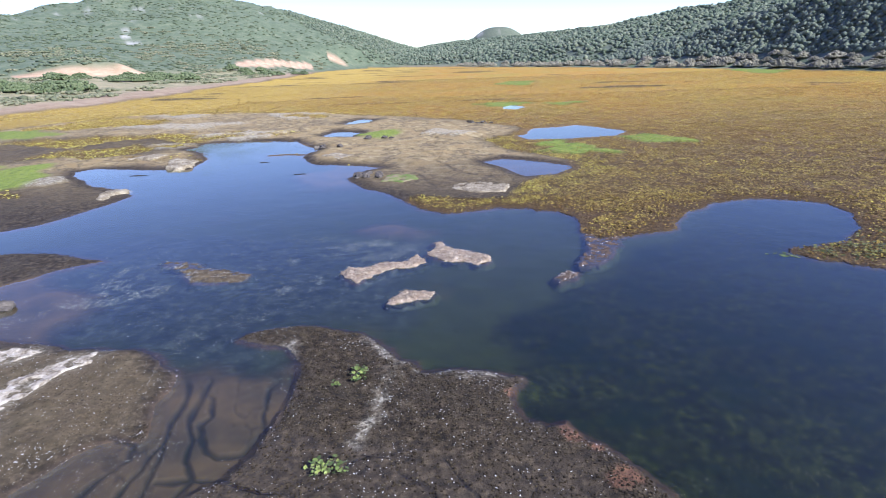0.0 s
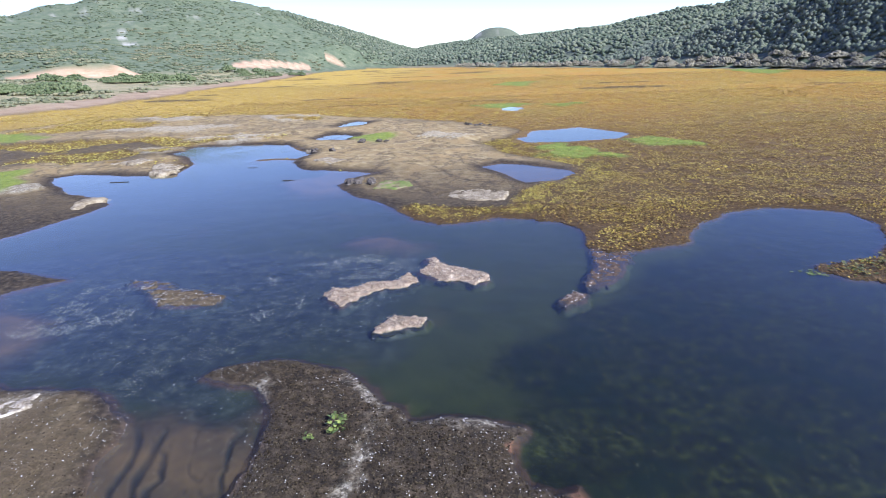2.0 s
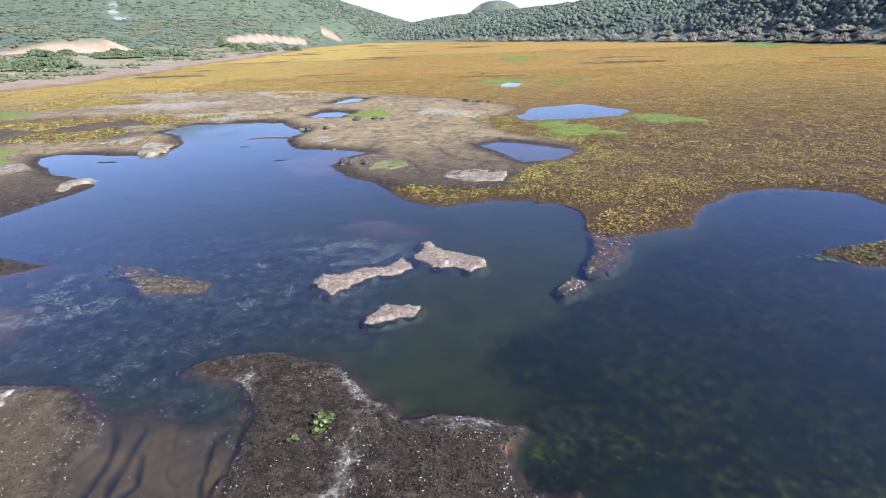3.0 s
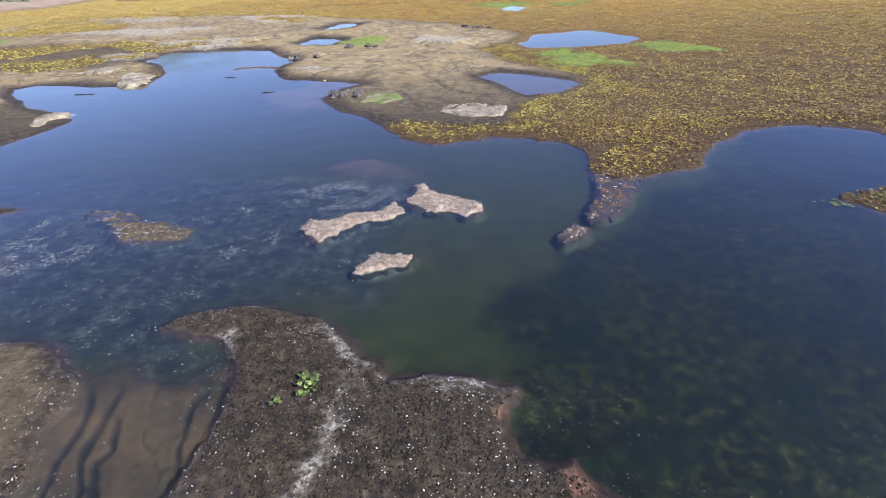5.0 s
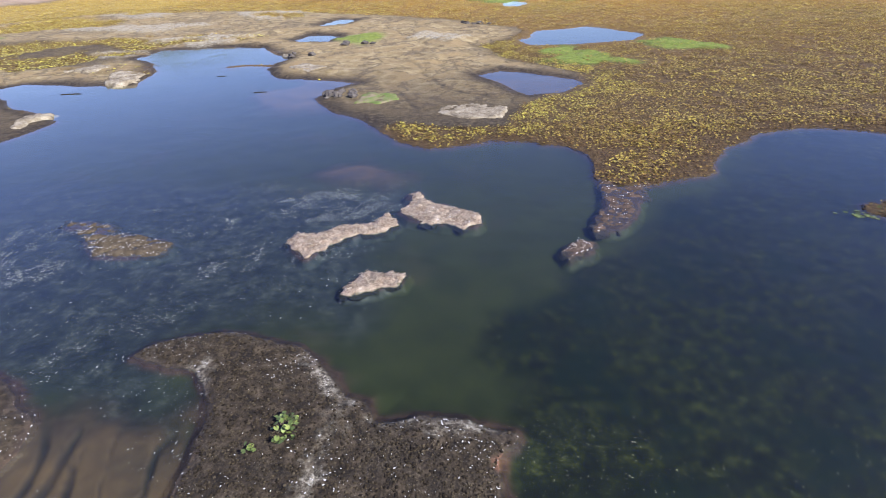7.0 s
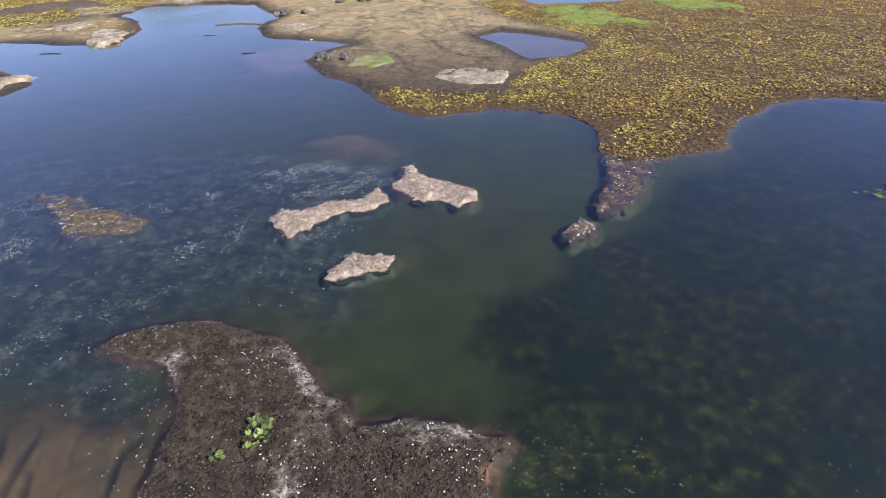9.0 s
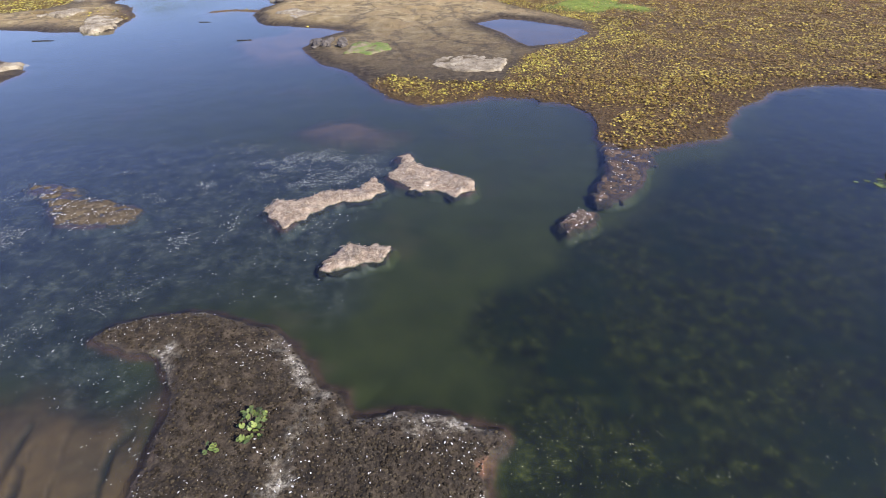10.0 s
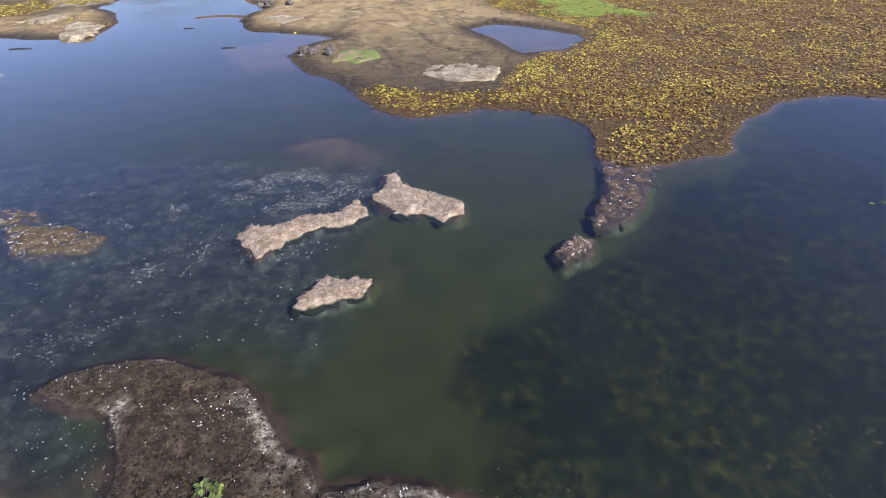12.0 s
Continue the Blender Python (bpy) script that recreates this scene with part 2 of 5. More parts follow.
def ridge(x, y, crest):
    best = np.zeros(np.shape(x))
    for (ax, ay, az, aw), (bx, by, bz, bw) in zip(crest, crest[1:]):
        dx, dy = bx - ax, by - ay
        k = np.clip(((x - ax) * dx + (y - ay) * dy) / (dx * dx + dy * dy), 0, 1)
        d = np.hypot(x - ax - k * dx, y - ay - k * dy)
        best = np.maximum(best, (az + (bz - az) * k) * sat(1 - d / (aw + (bw - aw) * k)) ** 1.15)
    return best


def fields(x, y):
    """Ground height and surface masks at many places at once."""
    f = {}
    far = smooth(55, 100, y)
    jit = (0.5 * fbm(x, y, 2.4, 5, 3) + 0.12 * fbm(x, y, 0.6, 3, 4)) * (1 - far) + far * 1.3 * fbm(x, y, 7, 4, 5)
    s = -sdf(x, y, LAGOON) + jit
    bank = np.maximum.reduce([sdf(x, y, NEAR_BANK, 40), sdf(x, y, WEST_BANK, 40), sdf(x, y, SPIT, 40)]) + 0.8 * jit
    s = np.maximum(s, bank)
    for p in PONDS:
        s = np.minimum(s, -sdf(x, y, p, 60) + 0.8 * jit)
    bar = 0.7 - seg_dist(x, y, [(-37.3, 97.7), (-34.6, 98.6), (-30.8, 97.5)]) + 0.5 * jit
    s = np.maximum(s, bar)
    out = -sdf(x, y, BASIN)
    flat = sdf(x, y, BARE_FLAT) + 1.6 * fbm(x, y, 9, 4, 8)
    leaves = sat(np.minimum(s * 2.5 + 0.6, -flat * 0.9)) * (1 - smooth(-4, 4, out + 6 * fbm(x, y, 20, 3, 9)))
    leaves *= (bank < -0.5)
    crust = np.zeros_like(x)
    for p in CRUSTS:
        crust = np.maximum(crust, smooth(-0.6, 0.5, sdf(x, y, p, 30) + 3.6 * fbm(x * 0.6, y, 5, 5, 12)))
    green = np.zeros_like(x)
    for p in GREENS:
        green = np.maximum(green, 0.9 * smooth(-1.2, 1.6, sdf(x, y, p, 30) + 3.2 * fbm(x, y, 5, 5, 14)))
    yellow = np.zeros_like(x)
    for p in YELLOWS:
        yellow = np.maximum(yellow, smooth(-0.8, 0.8, sdf(x, y, p, 30) + 5.0 * fbm(x * 0.7, y * 1.2, 8, 4, 15) + 0.8))
    # broken fringes of the leaf carpet on the bare flat, and bare lanes within the carpet
    yellow = np.maximum(yellow, smooth(0.2, 0.45, fbm(x * 0.6, y * 1.2, 14, 4, 16)) * smooth(26, 6, flat) * smooth(75, 95, y) * (flat > 0))
    yellow *= smooth(-38, -48, x)
    lanes = smooth(0.42, 0.6, fbm(x * 0.35, y * 1.3 - 40, 26, 4, 18)) * smooth(150, 240, y)
    leaves = np.maximum(leaves, yellow * (s > 0.3)) * (1 - 0.85 * lanes) * (1 - green)
    # heights
    land = sat(s / 0.8)
    h_dry = 0.025 + 0.20 * (1 - np.exp(-np.maximum(s, 0) / 1.6)) + land * (0.05 * fbm(x, y, 1.3, 4, 21) + 0.10 * fbm(x, y, 6, 3, 22))
    plate = smooth(0.02, 0.10, np.abs(fbm(x, y, 11, 3, 23))) * smooth(0, 3, flat) * far
    step_n = fbm(x, y * 1.3, 15, 4, 24)
    ledge = (smooth(-0.25, -0.21, step_n) + smooth(0.05, 0.09, step_n) + smooth(0.32, 0.36, step_n)) * smooth(0.5, 5, flat) * far
    h_dry = h_dry + crust * 0.28 * land + 0.10 * plate * land + 0.13 * ledge * land + 0.12 * far * land * fbm(x, y, 2.2, 4, 19)
    h_dry = np.where(leaves > 0.4, np.maximum(0.03, 0.35 * h_dry), np.maximum(h_dry, 0.012))
    h_wet = -0.45 * (1 - np.exp(np.minimum(s, 0) / (1.3 + 1.1 * far))) - 0.02 + 0.05 * fbm(x, y, 1.7, 4, 25)
    shallow = np.zeros_like(x)
    for p in SHALLOWS:
        shallow = np.maximum(shallow, smooth(-2.2, 1.0, sdf(x, y, p, 20) + 0.9 + 1.4 * fbm(x, y, 2.6, 5, 26)))
    bend_x, bend_y = x + 0.30 * fbm(x, y, 1.5, 4, 27), y + 0.30 * fbm(x, y, 1.5, 4, 38)
    near = (y < 32) & (np.abs(x) < 30)
    crack, fissure = np.zeros_like(x), np.zeros_like(x)
    if near.any():
        bx, by = bend_x[near], bend_y[near]
        wide = 0.16 + 0.10 * fbm(bx, by, 2, 3, 39)
        runs = np.zeros_like(bx)
        for p in CHANNELS:
            runs = np.maximum(runs, smooth(1.3, 0.35, seg_dist(bx, by, p) / wide))
        for p in RILLS:
            runs = np.maximum(runs, smooth(1.4, 0.3, seg_dist(bx, by, p) / (0.75 * wide)))
        # fine side rills between the larger ones
        runs = np.maximum(runs, 0.6 * (1 - smooth(0.006, 0.04, np.abs(fbm(bx * 1.2 + 0.3 * by, by * 0.7, 3.0, 4, 26)))) * smooth(-0.3, 0.2, fbm(bx, by, 5, 2, 37)))
        crack[near] = runs * (0.72 + 0.35 * fbm(bx, by, 1.8, 3, 36))
    apart = (y > 60) & (y < 110) & (np.abs(x + 8) < 20)
    if apart.any():
        bx, by = x[apart] + 0.9 * fbm(x[apart], y[apart], 4, 4, 64), y[apart] + 1.2 * fbm(x[apart], y[apart], 4, 4, 65)
        for p in FLAT_CRACKS:
            fissure[apart] = np.maximum(fissure[apart], smooth(0.5, 0.15, seg_dist(bx, by, p)) * (0.45 + 0.5 * fbm(bx, by, 3, 3, 66)))
    h_wet = h_wet * (1 - shallow) + shallow * (-0.07 + 0.015 * fbm(x, y, 2, 3, 28) - 0.12 * crack)
    for p in ISLETS:
        d = sdf(x, y, p, 6) + 0.35 * fbm(x, y, 1.0, 4, 61)
        h_wet = np.maximum(h_wet, -0.015 - 0.55 * smooth(0.1, -0.65, d))
    # the wet, channelled lower part of the near bank
    low = smooth(21.5, 18.5, y + 1.5 * fbm(x, y, 4, 3, 30)) * smooth(9.5, 7.5, np.abs(x + 3 + fbm(x, y, 3, 3, 33)))
    h_dry = h_dry * (1 - 0.8 * low) + low * (0.02 + 0.02 * fbm(x, y, 1.2, 4, 29) - 0.07 * crack * (s > 0.3))
    h_dry = h_dry - 0.12 * fissure * land
    h = np.where(s > 0, np.maximum(h_dry, 0.01 - 0.08 * crack), np.minimum(h_wet, -0.006))
    ramp = smooth(-0.25, 0.25, s)
    h = np.where(np.abs(s) < 0.25, -0.03 * (1 - ramp) + ramp * np.maximum(h_dry, 0.012) * 0.6, h)
    # land round the basin
    west = smooth(50, -150, x)
    o = np.maximum(out + 6 * fbm(x, y, 30, 3, 31), 0)
    rise = np.minimum(o * (0.012 + 0.026 * west), 26) + 0.4 * sat(o / 6) + 0.5 * fbm(x, y, 40, 4, 32) * sat(o / 30)
    hill = np.maximum.reduce([ridge(x, y, CREST_WEST), ridge(x, y, CREST_NORTH), ridge(x, y, CREST_EAST)])
    mound = 150 * np.exp(-np.hypot((x - 140) / 185, (y - 2996) / 260) ** 2.6)
    rough = 1 + 0.16 * fbm(x, y, 260, 4, 34) + 0.05 * fbm(x, y, 60, 3, 35)
    hill = np.maximum(hill * rough, mound)
    h = np.where(out > -8, np.maximum(h, 0) + np.maximum(rise, hill * smooth(0, 90, o)), h)
    # red cuttings: a steep bare face with the ground behind it raised
    red = np.zeros_like(x)
    for ax, ay, bx, by, tall in CUTTINGS:
        ln = math.hypot(bx - ax, by - ay)
        ux, uy = (bx - ax) / ln, (by - ay) / ln
        u, t = ((x - ax) * ux + (y - ay) * uy) / ln, -(x - ax) * uy + (y - ay) * ux
        t = t + 5 * fbm(x, y, 34, 4, 47)
        taper = smooth(0, 0.5, u) * smooth(1, 0.75, u)
        h = h + tall * taper * smooth(-7, 7, t) * smooth(190, 40, t)
        red = np.maximum(red, (taper > 0.02) * smooth(-14, -8, t) * smooth(12, 6, t))
    # masks
    pale = np.zeros_like(x)
    for p in STREAKS:
        pale = np.maximum(pale, smooth(0.75, 0.15, seg_dist(x, y, p) + 0.45 * fbm(x, y, 0.6, 5, 41) + 0.08) * (0.25 + 0.75 * smooth(-0.3, 0.3, fbm(x, y, 0.9, 5, 40))) * smooth(0.02, 0.2, s))
    for p in PALE_RIDGES:
        pale = np.maximum(pale, 0.5 * smooth(1.9, 0.4, seg_dist(x, y, p) + 1.1 * fbm(x, y, 2.2, 4, 42)))
    rim = smooth(0.7, 0.1, s + 0.5 * fbm(x, y, 0.5, 3, 44)) * (s > -0.05) * smooth(0.0, 0.5, fbm(x, y, 1.6, 4, 43)) * smooth(24.5, 26, y) * (bank > -0.4) * (x > -14)
    f["h"], f["s"], f["out"], f["flat"] = h, s, out, flat
    f["leaves"], f["green"], f["yellow"] = leaves * (s > -0.2), green, yellow
    f["crust"] = np.maximum(crust, np.maximum(pale, 0.9 * rim))
    f["dry"] = np.maximum((1 - 0.75 * smooth(-3, 4, sdf(x, y, DARK_FLAT, 40) + 5 * fbm(x, y, 12, 4, 46))) * far * smooth(0.3, 3.5, s) * smooth(-3, 3, flat), 0.22 * smooth(-14.5, -18, x) * (y < 34) * smooth(0.2, 1.2, s))
    f["grass"] = smooth(18, 42, out + 10 * fbm(x, y, 35, 4, 45))
    f["hill"] = smooth(3, 14, hill) * (out > 0)
    f["red"] = red
    rocks = smooth(0.0, 0.25, fbm(x, y, 28, 4, 51) - 0.25) * np.maximum(smooth(70, 20, np.hypot(x + 545, (y - 839) * 0.6)), smooth(34, 12, np.hypot(x + 500, (y - 890) * 0.6)))
    f["rock"] = np.maximum(rocks, smooth(0.5, 0.8, fbm(x, y, 45, 4, 52)) * smooth(70, 110, h) * 0.7)
    f["weed"] = smooth(-1.5, 1.5, sdf(x, y, WEED_AND_DARK_BED, 30) + 2.2 * fbm(x, y, 4, 4, 54))
    f["silt"] = smooth(-2, 2, sdf(x, y, SILT, 30) + 2.5 * fbm(x, y, 5, 4, 55))
    f["shallow"], f["low"], f["crack"] = shallow * smooth(0.5, -0.1, s), low * (s > 0), np.maximum(crack * np.maximum(shallow, 0.8 * low * (s > 0.2)), 0.75 * fissure * (s > 0.3))
    f["clay"] = np.zeros_like(x)
    for cx, cy, cr in CLAYS:
        f["clay"] = np.maximum(f["clay"], smooth(1.2, 0.5, np.hypot(x - cx, y - cy) / cr + 0.7 * fbm(x, y, 0.9, 4, 57)))
    return f


SHEET = {}


def sampled(x, y):
    """The same masks read off the built ground sheet, between its corners; worked out anew outside its fine part."""
    if not SHEET:
        return fields(x, y)
    ang, rad = np.arctan2(x, y), np.hypot(x, y)
    front, grid = SHEET["front"], SHEET["f"]
    ok = (np.abs(ang) < front[-1] * 0.999) & (rad > 0.5)
    u, v = np.interp(rad[ok], SHEET["r"], np.arange(len(SHEET["r"]))), np.interp(ang[ok], front, np.arange(len(front)))
    i, j = np.minimum(u.astype(int), len(SHEET["r"]) - 2), np.minimum(v.astype(int), len(front) - 2)
    du, dv = u - i, v - j
    rest = fields(x[~ok], y[~ok]) if (~ok).any() else None
    out = {}
    for key in ("h", "s", "out", "flat", "leaves", "green", "crust", "red", "rock", "silt", "weed", "low", "crack", "shallow"):
        g = grid[key]
        vals = np.empty(np.shape(x))
        vals[ok] = (g[i, j] * (1 - dv) + g[i, j + 1] * dv) * (1 - du) + (g[i + 1, j] * (1 - dv) + g[i + 1, j + 1] * dv) * du
        if rest is not None:
            vals[~ok] = rest[key]
        out[key] = vals
    return out


def height(x, y):
    return fields(np.atleast_1d(np.asarray(x, float)), np.atleast_1d(np.asarray(y, float)))["h"]


# ---------------------------------------------------------------- mesh helpers
def mesh_of(name, verts, faces):
    """A mesh from arrays: verts (n, 3), faces (m, 3 or 4)."""
    me = bpy.data.meshes.new(name)
    verts, faces = np.asarray(verts, np.float32), np.asarray(faces, np.int32)
    k = faces.shape[1]
    me.vertices.add(len(verts))
    me.vertices.foreach_set("co", verts.ravel())
    me.loops.add(faces.size)
    me.loops.foreach_set("vertex_index", faces.ravel())
    me.polygons.add(len(faces))
    me.polygons.foreach_set("loop_start", np.arange(0, faces.size, k, dtype=np.int32))
    me.update(calc_edges=True)
    return me


def shade(me, smoothly=True):
    me.polygons.foreach_set("use_smooth", np.full(len(me.polygons), smoothly))
    return me


def spread(verts, faces, places, scales, turns, tilts=None, tilt_ways=None):
    """Copies of one small form joined into arrays. scales: (n, 3)."""
    n, k = len(places), len(verts)
    v = verts[None] * scales[:, None, :]
    if tilts is not None:
        c, s_ = np.cos(tilts)[:, None], np.sin(tilts)[:, None]
        y, z = v[:, :, 1] * c - v[:, :, 2] * s_, v[:, :, 1] * s_ + v[:, :, 2] * c
        v = np.stack([v[:, :, 0], y, z], 2)
    c, s_ = np.cos(turns)[:, None], np.sin(turns)[:, None]
    v = np.stack([v[:, :, 0] * c - v[:, :, 1] * s_, v[:, :, 0] * s_ + v[:, :, 1] * c, v[:, :, 2]], 2)
    v = v + places[:, None, :]
    fc = faces[None] + (np.arange(n) * k)[:, None, None]
    return v.reshape(-1, 3), fc.reshape(-1, faces.shape[1])


def ico(sub=1, rough=0.25, seed=0):
    bm = bmesh.new()
    bmesh.ops.create_icosphere(bm, subdivisions=sub, radius=1)
    rnd = random.Random(seed)
    for v in bm.verts:
        v.co *= 1 + rough * (rnd.random() * 2 - 1)
    bm.verts.ensure_lookup_table()
    vs = np.array([v.co[:] for v in bm.verts])
    fs = np.array([[v.index for v in f.verts] for f in bm.faces])
    bm.free()
    return vs, fs


def part(name, data, material, parent=None, label=""):
    """One mesh object, from a bmesh or a mesh, under a thing or a part."""
    if isinstance(data, bmesh.types.BMesh):
        me = bpy.data.meshes.new(name)
        data.to_mesh(me)
        data.free()
    else:
        me = data
    if material and not me.materials:
        me.materials.append(material)
    ob = new(name, me)
    if parent:
        ob.parent = parent
    return tagged(ob, label)


# ---------------------------------------------------------------- materials
class Nodes:
    """A material's node tree, with short ways to add nodes."""

    def __init__(self, name):
        self.mat = bpy.data.materials.new(name)
        self.mat.use_nodes = True
        self.t = self.mat.node_tree
        self.bsdf = self.t.nodes["Principled BSDF"]
        self.out = self.t.nodes["Material Output"]
        self.pos = self.add("ShaderNodeNewGeometry").outputs["Position"]

    def add(self, kind):
        return self.t.nodes.new(kind)

    def link(self, a, b):
        self.t.links.new(a, b)

    def feed(self, socket, value):
        if isinstance(value, bpy.types.NodeSocket):
            self.link(value, socket)
        elif isinstance(value, tuple) and len(value) == 3 and socket.type == "RGBA":
            socket.default_value = (*value, 1)
        else:
            socket.default_value = value

    def noise(self, size, detail=5, rough=0.6, stretch=(1, 1, 1)):
        m = self.add("ShaderNodeMapping")
        self.link(self.pos, m.inputs[0])
        m.inputs["Scale"].default_value = [1 / (size * s) for s in stretch]
        n = self.add("ShaderNodeTexNoise")
        self.link(m.outputs[0], n.inputs["Vector"])
        n.inputs["Scale"].default_value, n.inputs["Detail"].default_value, n.inputs["Roughness"].default_value = 1, detail, rough
        return n.outputs["Fac"]

    def voronoi(self, size, feature="F1"):
        m = self.add("ShaderNodeMapping")
        self.link(self.pos, m.inputs[0])
        m.inputs["Scale"].default_value = [1 / size] * 3
        n = self.add("ShaderNodeTexVoronoi")
        n.feature = feature
        self.link(m.outputs[0], n.inputs["Vector"])
        n.inputs["Scale"].default_value = 1
        return n.outputs

    def along(self, axis):
        z = self.add("ShaderNodeSeparateXYZ")
        self.link(self.pos, z.inputs[0])
        return z.outputs[axis]

    def step(self, value, a, b):
        n = self.add("ShaderNodeMapRange")
        n.interpolation_type = "SMOOTHSTEP"
        self.feed(n.inputs["Value"], value)
        n.inputs["From Min"].default_value, n.inputs["From Max"].default_value = a, b
        return n.outputs[0]

    def math(self, op, a, b):
        n = self.add("ShaderNodeMath")
        n.operation = op
        self.feed(n.inputs[0], a)
        self.feed(n.inputs[1], b)
        return n.outputs[0]

    def mix(self, k, a, b):
        n = self.add("ShaderNodeMix")
        n.data_type = "RGBA"
        self.feed(n.inputs[0], k)
        self.feed(n.inputs[6], a)
        self.feed(n.inputs[7], b)
        return n.outputs[2]

    def ramp(self, value, stops):
        n = self.add("ShaderNodeValToRGB")
        self.link(value, n.inputs[0])
        el = n.color_ramp.elements
        while len(el) < len(stops):
            el.new(0.5)
        for e, (p, c) in zip(el, stops):
            e.position, e.color = p, (*c, 1)
        return n.outputs[0]

    def masks(self, name):
        a = self.add("ShaderNodeAttribute")
        a.attribute_name = name
        s = self.add("ShaderNodeSeparateColor")
        self.link(a.outputs["Color"], s.inputs[0])
        return (*s.outputs[:3], a.outputs["Alpha"])

    def bump(self, value, strength, distance):
        n = self.add("ShaderNodeBump")
        n.inputs["Strength"].default_value, n.inputs["Distance"].default_value = strength, distance
        self.link(value, n.inputs["Height"])
        return n.outputs[0]

    def island(self):
        return self.add("ShaderNodeNewGeometry").outputs["Random Per Island"]

    def done(self, color, rough=0.8, normal=None, specular=0.3):
        self.feed(self.bsdf.inputs["Base Color"], color)
        self.feed(self.bsdf.inputs["Roughness"], rough)
        self.feed(self.bsdf.inputs["Specular IOR Level"], specular)
        if normal:
            self.link(normal, self.bsdf.inputs["Normal"])
        return self.mat


def ground_material():
    n = Nodes("lagoon_ground")
    leaves, crust, green, dry = n.masks("cover_a")
    grass, red, hill, rock = n.masks("cover_b")
    weed, silt, shallow, clay = n.masks("cover_c")
    outside = n.masks("cover_d")
    grain, clod, patch, wide = n.noise(0.10, 4), n.noise(0.45, 5), n.noise(3.5, 5), n.noise(22, 4)
    far_patch = n.noise(60, 6, 0.65)
    mud = n.ramp(clod, [(0.34, (0.012, 0.009, 0.0055)), (0.5, (0.039, 0.028, 0.016)), (0.66, (0.094, 0.070, 0.042))])
    mud = n.mix(n.step(patch, 0.45, 0.7), mud, n.ramp(grain, [(0.36, (0.015, 0.011, 0.007)), (0.52, (0.046, 0.035, 0.021)), (0.68, (0.118, 0.093, 0.058))]))
    flatmud = n.ramp(n.noise(1.6, 6, 0.65), [(0.3, (0.15, 0.108, 0.048)), (0.47, (0.255, 0.19, 0.088)), (0.6, (0.33, 0.255, 0.13)), (0.74, (0.44, 0.36, 0.21))])
    flatmud = n.mix(n.step(patch, 0.4, 0.68), flatmud, (0.26, 0.185, 0.085))
    flatmud = n.mix(n.math("MULTIPLY", n.step(wide, 0.5, 0.68), 0.6), flatmud, (0.14, 0.108, 0.06))
    # fissures, also giving in colour the shade under ledge edges
    seam = n.step(n.math("ABSOLUTE", n.math("SUBTRACT", n.noise(7, 5, 0.6), 0.5), 0.0), 0.03, 0.008)
    flatmud = n.mix(n.math("MULTIPLY", seam, n.math("MULTIPLY", 0.55, n.step(n.along(1), 55, 70))), flatmud, (0.065, 0.05, 0.034))
    c = n.mix(dry, mud, flatmud)
    c = n.mix(n.math("MULTIPLY", shallow, 0.75), c, n.ramp(patch, [(0.3, (0.042, 0.034, 0.025)), (0.5, (0.088, 0.058, 0.035)), (0.7, (0.145, 0.088, 0.044))]))
    c = n.mix(n.math("MULTIPLY", outside[2], 0.7), c, n.ramp(clod, [(0.35, (0.026, 0.019, 0.011)), (0.55, (0.062, 0.045, 0.025)), (0.75, (0.115, 0.084, 0.048))]))
    # channels and fissures: the dark of their depth is put into the colour
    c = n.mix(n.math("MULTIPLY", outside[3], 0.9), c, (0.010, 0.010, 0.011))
    c = n.mix(n.math("MULTIPLY", clay, 0.75), c, n.ramp(clod, [(0.35, (0.10, 0.05, 0.03)), (0.65, (0.22, 0.105, 0.055))]))
    pale = n.ramp(n.noise(0.5, 6, 0.7), [(0.3, (0.20, 0.165, 0.105)), (0.5, (0.35, 0.31, 0.22)), (0.75, (0.57, 0.53, 0.42))])
    broad, fine = n.step(n.noise(0.9, 7, 0.75), 0.36, 0.62), n.step(n.noise(0.25, 8, 0.85), 0.42, 0.60)
    crusted = n.math("MULTIPLY", crust, n.math("ADD", n.math("MULTIPLY", broad, dry), n.math("MULTIPLY", fine, n.math("SUBTRACT", 1.0, dry))))
    c = n.mix(crusted, c, pale)
    # deep bed: water's dimming and green murk painted by depth, mottled where weeds grow
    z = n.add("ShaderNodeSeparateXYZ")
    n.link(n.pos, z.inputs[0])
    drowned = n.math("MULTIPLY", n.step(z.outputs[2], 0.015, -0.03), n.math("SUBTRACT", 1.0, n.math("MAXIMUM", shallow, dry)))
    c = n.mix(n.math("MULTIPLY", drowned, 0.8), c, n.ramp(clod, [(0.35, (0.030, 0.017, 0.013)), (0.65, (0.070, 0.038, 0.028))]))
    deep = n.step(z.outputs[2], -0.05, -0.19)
    dimmed_bed = n.ramp(n.noise(2.2, 4), [(0.3, (0.019, 0.023, 0.0055)), (0.7, (0.031, 0.035, 0.009))])
    dimmed_bed = n.mix(n.math("MULTIPLY", n.step(n.noise(5.5, 6, 0.7), 0.54, 0.68), 0.35), dimmed_bed, (0.055, 0.04, 0.026))
    dimmed_bed = n.mix(silt, dimmed_bed, n.ramp(n.noise(0.8, 10, 0.86), [(0.40, (0.009, 0.012, 0.010)), (0.52, (0.025, 0.030, 0.027)), (0.66, (0.092, 0.095, 0.084))]))
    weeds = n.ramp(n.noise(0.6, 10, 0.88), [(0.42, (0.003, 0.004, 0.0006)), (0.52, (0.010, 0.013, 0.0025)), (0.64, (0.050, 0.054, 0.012))])
